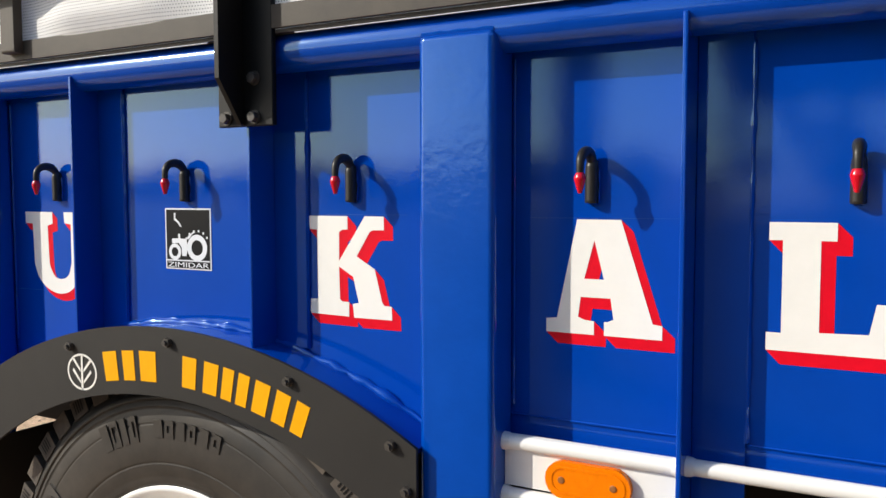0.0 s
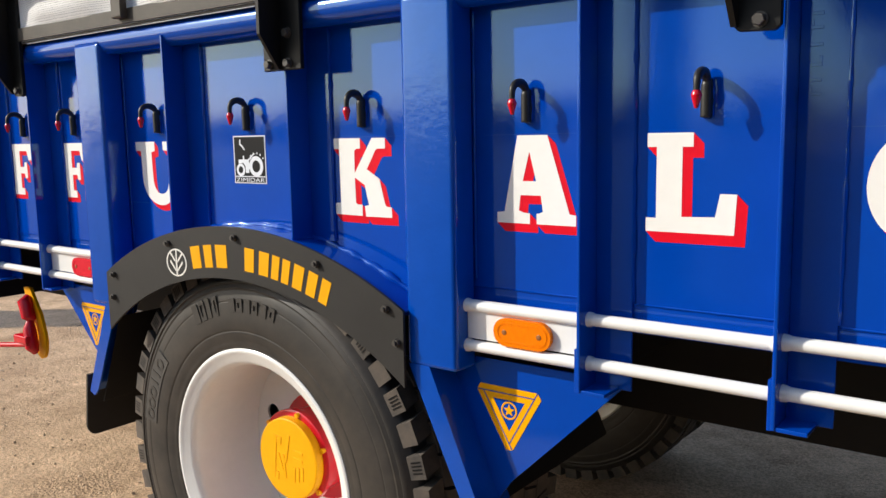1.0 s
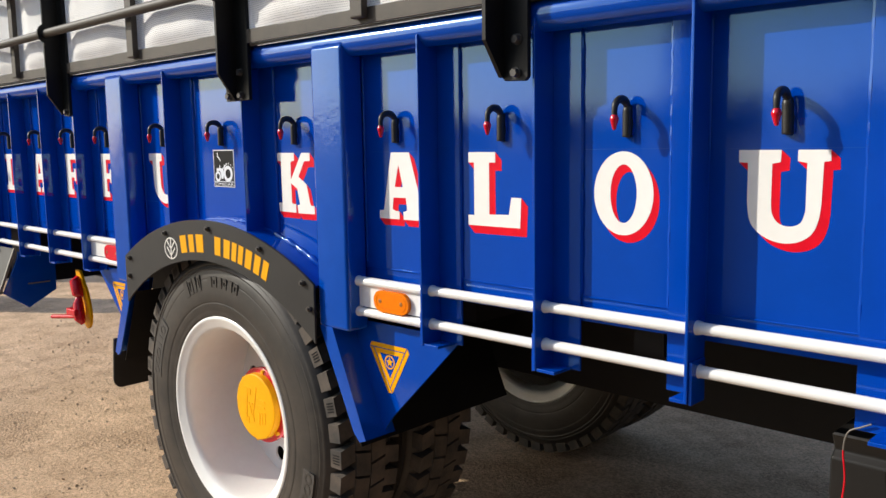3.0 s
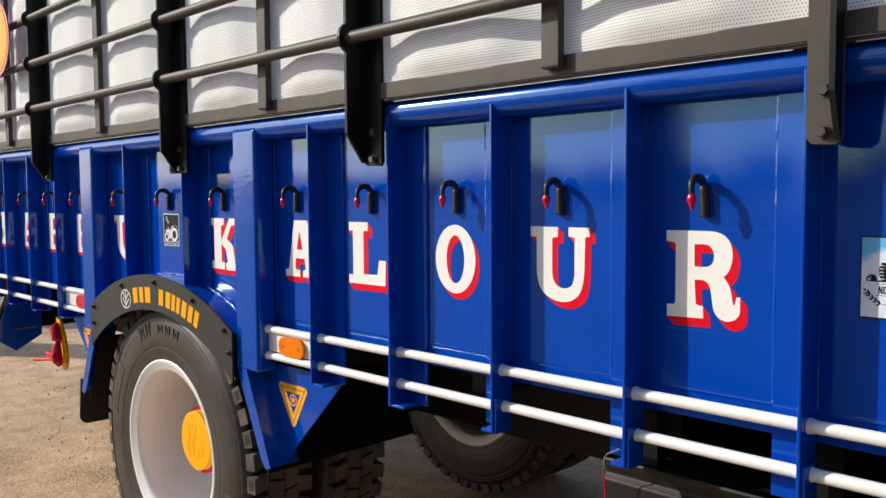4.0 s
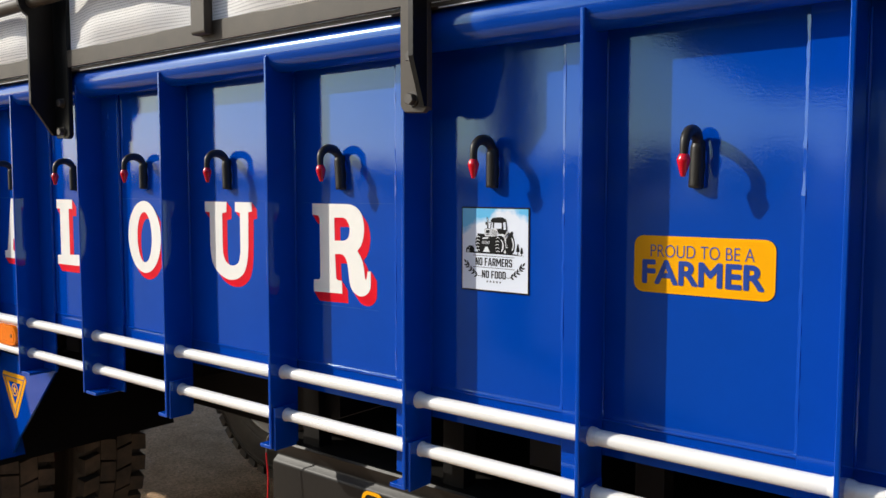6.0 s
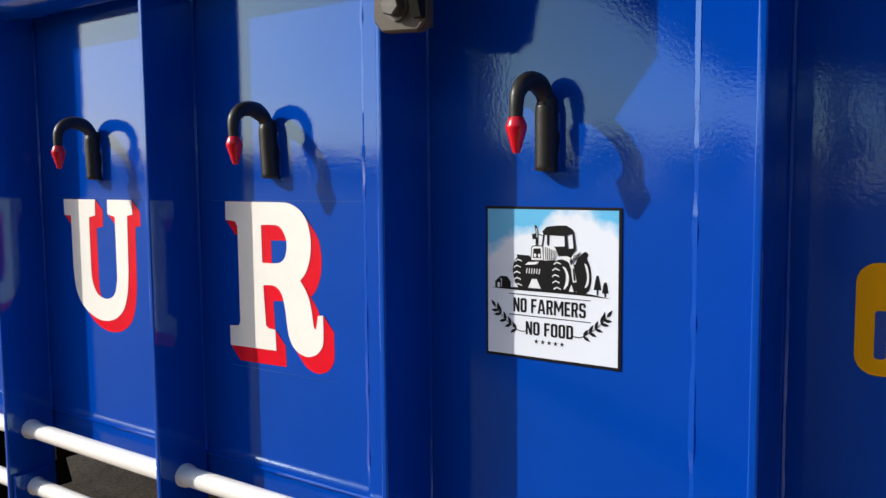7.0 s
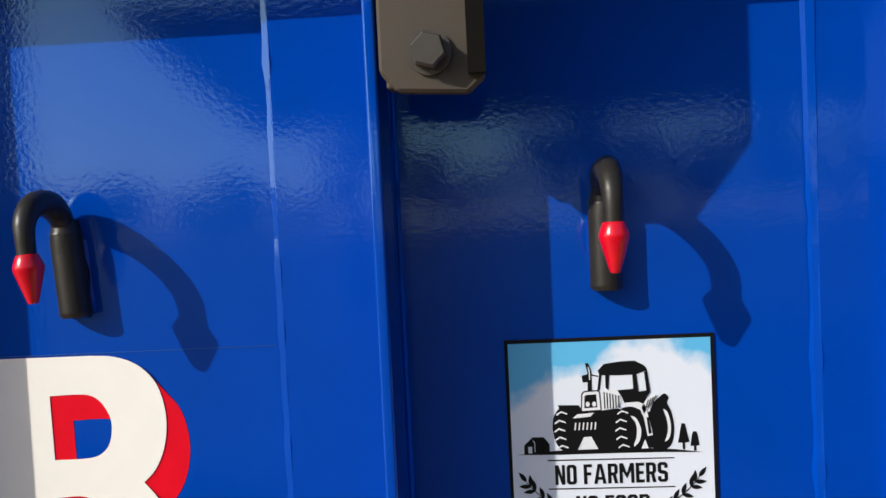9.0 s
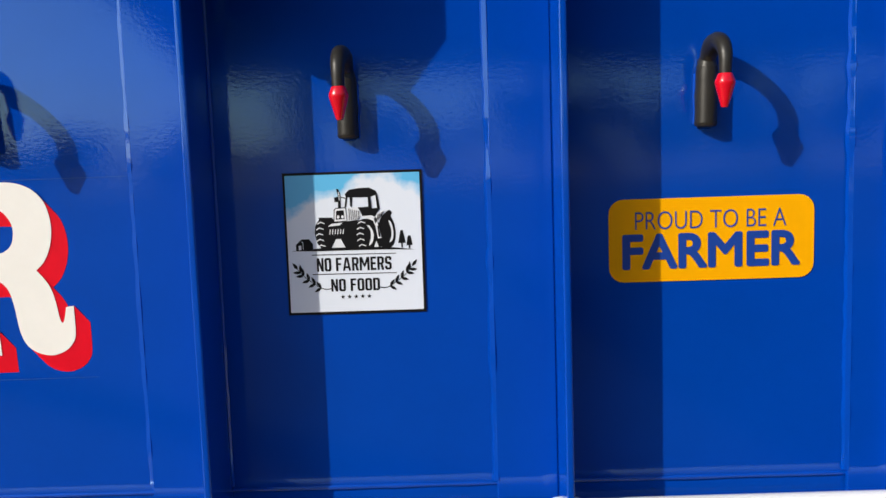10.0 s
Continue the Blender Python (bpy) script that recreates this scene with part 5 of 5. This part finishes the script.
    for i in range(6):
        u = .464 + .0135 * i
        black("bonnet_line", [poly((u, .664), (u + .005, .664), (u + .004, .742 - .004 * i), (u - .001, .742 - .004 * i))], 3)
    white("bumper_print", [poly((.334, .640), (.416, .645), (.395, .627), (.312, .621))], 2)
    for i in range(6):
        u = .318 + .019 * i
        white("slot_print", [poly((u, .565), (u + .006, .565), (u + .011, .600), (u + .005, .600))], 2)
    black("roof_print", [poly((.439, .842), (.470, .873), (.540, .882), (.615, .884), (.660, .860), (.674, .836), (.637, .826), (.618, .818), (.528, .818), (.448, .821))])
    black("cab_print", [poly((.446, .826), (.458, .826), (.446, .750), (.434, .750))])
    black("cab_print", [poly((.474, .822), (.494, .822), (.488, .748), (.474, .760))])
    black("cab_print", [poly((.602, .822), (.620, .822), (.628, .738), (.666, .742), (.658, .830), (.672, .834), (.684, .735), (.668, .712), (.646, .661), (.560, .687), (.546, .722), (.528, .748), (.604, .752))], 2)
    black("stack_print", [poly((.380, .882), (.396, .878), (.409, .844), (.409, .745), (.388, .744), (.391, .834))])
    white("stack_light", [poly((.392, .862), (.397, .860), (.402, .842), (.402, .800), (.397, .800), (.397, .838))])
    black("mirror_print", [poly((.362, .821), (.391, .828), (.391, .791), (.366, .790))])
    black("mirror_arm", [poly((.391, .832), (.442, .818), (.442, .812), (.391, .826))])
    for cx, cy, n in ((.245, .575, 5), (.535, .570, 5)):
        for i in range(n):
            v = cy - .085 + .040 * i
            lean = .012 * ((i - 2) / 2) ** 2
            white("tread_mark", [poly((cx - .022 + lean, v - .014), (cx + lean, v), (cx + .030 + lean, v - .010), (cx + .030 + lean, v - .004), (cx + lean, v + .008), (cx - .022 + lean, v - .006))], 3)
    black("barn_print", [poly((.074, .458), (.075, .500), (.117, .537), (.170, .536), (.197, .502), (.197, .462))])
    white("barn_edge", [poly((.094, .461), (.094, .492), (.113, .493), (.113, .461))])
    white("barn_edge", [poly((.124, .466), (.128, .466), (.128, .512), (.118, .524), (.116, .520), (.124, .509))])
    for cx, low, top, r, foot in ((.834, .490, .580, .027, .458), (.887, .473, .541, .022, .450)):
        black("tree_print", [poly((cx - .006, foot), (cx + .006, foot), (cx + .006, low), (cx + r, low + .002), (cx + r * .62, low + .05), (cx + .008, top), (cx - .008, top), (cx - r * .62, low + .05), (cx - r, low), (cx - .006, low))])
    for v, u1 in ((.421, .788), (.284, .788)):
        black("rule_print", [poly((.185, v), (u1, v - .004), (u1, v + .001), (.185, v + .006))])
    x = lambda u: x0 + u * s
    z = lambda v: z0 + v * h
    block_lettering("NO FARMERS", x(.218), x(.754), z(.306), z(.400), y - 0.0012, BLACK_PRINT, board, "black printed capital")
    block_lettering("NO FOOD", x(.314), x(.664), z(.162), z(.250), y - 0.0012, BLACK_PRINT, board, "black printed capital")
    for i in range(5):
        cx, cy = .395 + .0475 * i, .122
        black("star_print", [[P(cx + (.017 if j % 2 == 0 else .007) * math.sin(j * math.pi / 5), cy + (.017 if j % 2 == 0 else .007) * math.cos(j * math.pi / 5)) for j in range(10)]])
    def leaf(base, a, sgn, long, wide):
        pts = [(long * t, wide * math.sin(math.pi * t ** 0.85)) for t in (k / 7 for k in range(8))]
        pts += [(u, -v) for u, v in pts[-2:0:-1]]
        return [P(base[0] + sgn * (u * math.cos(a) - v * math.sin(a)), base[1] + u * math.sin(a) + v * math.cos(a)) for u, v in pts]
    for sgn in (-1, 1):
        # sprig: a bent stem with five pairs of pointed leaves and one at its end
        stem = [(.490 + sgn * (.165 + .245 * f), .190 - .012 * math.sin(math.pi * min(1.0, 2 * f)) + .135 * f ** 2.2) for f in (k / 12 for k in range(13))]
        black("stem_print", [[P(u, v) for u, v in stem] + [P(u, v - .006) for u, v in reversed(stem)]])
        for k in range(5):
            base = stem[4 + 2 * k - (k > 3)]
            way = radians(10 + 34 * k / 4)
            for side in (-1, 1):
                black("leaf_print", [leaf(base, way + side * radians(42), sgn, .058, .0105)])
        black("leaf_print", [leaf(stem[-1], radians(52), sgn, .060, .0110)])


def proud_sticker():
    x0, x1, z0, z1 = 1.2965, 1.4635, 1.1432, 1.2112
    y = PANEL - 0.0004
    board = part("slogan_sticker", flat("slogan_sticker", [round_rect(x0, x1, z0, z1, 0.012)], y, 0.0005, YELLOW_VINYL), YELLOW_VINYL, trailer, "yellow rounded slogan sticker with blue capitals", smooth=False)
    lettering("PROUD TO BE A", x0 + 0.0215, x1 - 0.0228, z0 + 0.0428, z0 + 0.0575, y - 0.0006, BLUE_VINYL, board, "blue printed capital", swell=-0.012)
    lettering("FARMER", x0 + 0.0108, x1 - 0.0110, z0 + 0.0103, z0 + 0.0395, y - 0.0006, BLUE_VINYL, board, "blue printed capital", bold=0.0013)


def old_tractor_sticker():
    x0, x1, z0, z1 = -1.118, -1.012, 1.146, 1.250
    y = PANEL - 0.0004
    w, h = x1 - x0, z1 - z0
    def P(u, v):
        return (x0 + u * w, z0 + v * h)
    def poly(*pts):
        return [P(u, v) for u, v in pts]
    board = part("landowner_sticker", flat("landowner_sticker", [poly((0, 0), (1, 0), (1, 1), (0, 1))], y, 0.0005, WHITE_PRINT), WHITE_PRINT, trailer, "square black and white tractor sticker", smooth=False)
    part("sticker_face", flat("sticker_face", [poly((.025, .02), (.975, .02), (.975, .975), (.025, .975))], y - 0.0006, 0.0002, BLACK_PRINT), BLACK_PRINT, board, smooth=False)
    def white(name, cs):
        part(name, flat(name, cs, y - 0.0009, 0.0002, WHITE_PRINT), WHITE_PRINT, board, smooth=False)
    def oval(cx, cy, r, n=28):
        return [P(u, v) for u, v in ellipse(cx, cy, r, r, n)]
    white("ground_line", [poly((.03, .135), (.97, .135), (.97, .155), (.03, .155))])
    white("wheel_ring", [oval(.70, .36, .215), oval(.70, .36, .125)])
    white("wheel_ring", [oval(.21, .285, .135), oval(.21, .285, .075)])
    white("bonnet_print", [poly((.15, .42), (.15, .50), (.29, .505), (.29, .58), (.33, .58), (.33, .505), (.47, .50), (.50, .36), (.46, .22), (.37, .22), (.36, .36), (.30, .43))])
    white("rail_print", [poly((.47, .50), (.52, .56), (.62, .62), (.68, .62), (.60, .58), (.52, .50))])
    white("smoke_print", [poly((.20, .92), (.24, .92), (.23, .84), (.31, .78), (.37, .70), (.33, .70), (.28, .76), (.20, .81))])
    for i in range(6):
        a = radians(38 + 22 * i)
        cx, cy = .70 + .275 * math.cos(a), .36 + .275 * math.sin(a)
        white("bar_print", [[P(cx + .02 * math.cos(q), cy + .028 * math.sin(q)) for q in (0.6, 2.4, 3.8, 5.6)]])
    lettering("ZIMIDAR", x0 + .05 * w, x1 - .05 * w, z0 + .035 * h, z0 + .115 * h, y - 0.0007, WHITE_PRINT, board, "white printed capital")


# ---- under the body ----
def tool_box():
    bm = prism(bmesh.new(), [(1.012, 0.812), (1.026, 0.782), (1.012, 0.772), (1.012, 0.40), (1.40, 0.40), (1.40, 0.812)], "x", 0.572, 1.60, 0.004)
    ob = part("tool_box", bm, BOX_GREY, trailer, "dark grey tool box hung under the floor")
    for x0, w, top in ((0.748, 0.048, 0.742), (0.803, 0.050, 0.772), (0.861, 0.06, 0.760), (0.929, 0.055, 0.757), (0.992, 0.06, 0.757), (1.060, 0.055, 0.757), (1.123, 0.05, 0.757)):
        rim = round_rect(x0, x0 + w, 0.66, top, 0.016)
        hole = round_rect(x0 + 0.006, x0 + w - 0.006, 0.666, top - 0.006, 0.011)
        part("yellow_bar", flat("yellow_bar", [rim, hole], 1.0115, 0.001, YELLOW), YELLOW, ob, "yellow outlined bar", smooth=False)
    for x in (0.66, 0.98, 1.30):
        part("box_hanger", box(bmesh.new(), x - 0.02, x + 0.02, 1.03, 1.06, 0.812, 0.93), CHASSIS, ob)


def loose_cable():
    line = curve_through_space([(0.640, 0.972, 0.850), (0.626, 0.973, 0.842), (0.608, 0.975, 0.830), (0.602, 0.976, 0.801), (0.606, 0.976, 0.758), (0.603, 0.977, 0.710), (0.606, 0.978, 0.640)])
    cut = len(line) // 2
    cable = part("cable", tube(bmesh.new(), line[:cut + 1], 0.0013, 8), STEEL, trailer, "thin pale cable hanging from a rib foot")
    part("cable_end", tube(bmesh.new(), line[cut:], 0.0015, 8), RED, cable, "red sleeved end of the cable")


def curve_through_space(pts, n=6):
    """Points along a smooth line through pts in space."""
    flat_a = curve_through([(p[0], p[1]) for p in pts], n)
    flat_b = curve_through([(p[0], p[2]) for p in pts], n)
    return [(a[0], a[1], b[1]) for a, b in zip(flat_a, flat_b)]


def front_gear():
    # folded cover, step frame, coupling and lever near the front end
    dark = material("dark_blue_black_paint", (0.0015, 0.003, 0.010), 0.5, spec=0.2, vary=0.2, vary_scale=10)
    prof = [(0.955, 0.84), (0.950, 0.81), (0.888, 0.672), (0.985, 0.600), (1.100, 0.665), (1.104, 0.84)]
    cover = part("ram_cover", prism(bmesh.new(), prof, "x", -2.642, -2.630, 0.002), BLUE, trailer, "dark blue folded steel cover", smooth=False)
    part("cover_body", prism(bmesh.new(), [(1.03, 0.93), (1.06, 0.70), (2.68, 0.70), (2.72, 0.93)], "x", -3.02, -2.642), dark, cover, smooth=False)
    part("cover_edge", box(bmesh.new(), -2.629, -2.626, 0.985, 1.075, 0.700, 0.705), STEEL, cover)
    bm = bmesh.new()
    for x in (-2.945, -2.64):
        prism(bm, [(0.941, 0.855), (0.952, 0.855), (0.884, 0.683), (0.873, 0.683)], "x", x, x + 0.010)
    tube(bm, [(-2.950, 0.878, 0.680), (-2.626, 0.878, 0.680)], 0.009, 10)
    step = part("side_step", bm, STEEL, trailer, "dull steel step frame")
    part("step_plate", prism(bmesh.new(), [(0.944, 0.852), (0.948, 0.852), (0.882, 0.686), (0.878, 0.686)], "x", -2.928, -2.641), POST_BLACK, step, "black sheet in the step frame", smooth=False)
    # yellow plate with a red jaw and pin
    me = flat("coupling_plate", [arc(-2.185, 0.628, 0.036, 0.060, -170, 30, 20) + [(-2.170, 0.71), (-2.225, 0.79), (-2.262, 0.79), (-2.240, 0.70)]], 1.045, 0.010, YELLOW)
    cd = part("coupling_plate", me, YELLOW, trailer, "yellow plate with red jaw and pin", smooth=False)
    bm = tube(bmesh.new(), [(-2.232, 1.032, 0.765), (-2.228, 1.018, 0.750), (-2.212, 1.018, 0.705), (-2.205, 1.032, 0.690)], [0.010, 0.022, 0.022, 0.010], 12)
    tube(bm, [(-2.210, 1.022, 0.695), (-2.196, 1.010, 0.665), (-2.188, 1.010, 0.610), (-2.188, 1.020, 0.590)], [0.010, 0.020, 0.021, 0.010], 12)
    box(bm, -2.255, -2.175, 0.985, 1.015, 0.622, 0.648, 0.004)
    part("red_jaw", bm, RED, cd)
    part("coupling_pin", tube(bmesh.new(), [(-2.19, 1.000, 0.620), (-2.365, 0.975, 0.600)], 0.0085, 10), RED, cd)
    # front end: corner post, sloping beam, lever, clamp and lamp
    part("corner_post", box(bmesh.new(), ENDS[0] - 0.045, ENDS[0] + 0.02, EDGE + 0.01, PANEL + 0.02, 0.80, 1.47, 0.004), BLUE, trailer)
    part("oval_badge", flat("oval_badge", [ellipse(ENDS[0] - 0.012, 0.905, 0.022, 0.034)], EDGE + 0.0095, 0.001, YELLOW_VINYL), YELLOW_VINYL, trailer, "small yellow oval badge", smooth=False)
    bm = prism(bmesh.new(), [(-3.60, 0.93), (-3.60, 0.80), (-3.24, 0.648), (-3.12, 0.648), (-3.12, 0.93)], "y", 0.992, 1.03, 0.003)
    part("nose_beam", bm, BLUE, trailer, "blue sloping nose beam")
    bm = box(bmesh.new(), -0.016, 0.016, -0.005, 0.005, -0.30, 0.30, 0.002)
    bmesh.ops.transform(bm, matrix=Matrix.Translation((-3.23, 0.885, 1.10)) @ Matrix.Rotation(radians(-53), 4, "Y"), verts=bm.verts)
    tube(bm, [(-3.005, 0.885, 0.93), (-2.985, 0.885, 0.90), (-2.985, 0.885, 0.86)], 0.012, 8)
    part("drop_lever", bm, STEEL, trailer, "dull steel lever")
    bm = tube(bmesh.new(), [(-3.55, 0.875, 1.262), (-2.91, 0.875, 1.247)], 0.012, 10)
    tube(bm, [(-3.22, 0.875, 1.300), (-3.12, 0.870, 1.302), (-3.00, 0.868, 1.300), (-2.955, 0.868, 1.315), (-2.925, 0.868, 1.345)], [0.010, 0.016, 0.018, 0.017, 0.013], 10)
    for x in (-3.14, -3.06):
        tube(bm, [(x, 0.875, 1.253), (x, 0.872, 1.302)], 0.010, 8)
    clamp = part("clamp", bm, material("worn_white_metal", (0.17, 0.16, 0.145), 0.5, 0.2, vary=0.3, vary_scale=30), trailer, "worn steel screw clamp on a bar")
    part("bar_end", tube(bmesh.new(), [(-2.909, 0.875, 1.247), (-2.885, 0.875, 1.2465)], 0.0135, 10), RED, clamp)
    part("side_lamp", box(bmesh.new(), -3.66, -3.50, 0.87, 0.91, 1.015, 1.075, 0.008), RED_LENS, trailer, "red side lamp")


side_sheets()
for px0, px1 in POSTS:
    wide_post(px0, px1)
for rx, rs in RIBS:
    rib(rx, rs)
top_tube()
rail_spans()
reflector(-0.461, -0.232, AMBER, "amber_reflector")
reflector(-1.908, -1.650, RED_LENS, "red_reflector")
reflector(-3.148, -2.84, AMBER, "amber_reflector")
reflector(1.551, 1.838, AMBER, "amber_reflector")
hooks()
letters()
guide_lines()
panel_mark()
arch_parts()
gusset(False)
gusset(True)
wheel_well()
wheels()
superstructure()
farmers_sticker()
proud_sticker()
old_tractor_sticker()
tool_box()
loose_cable()
front_gear()
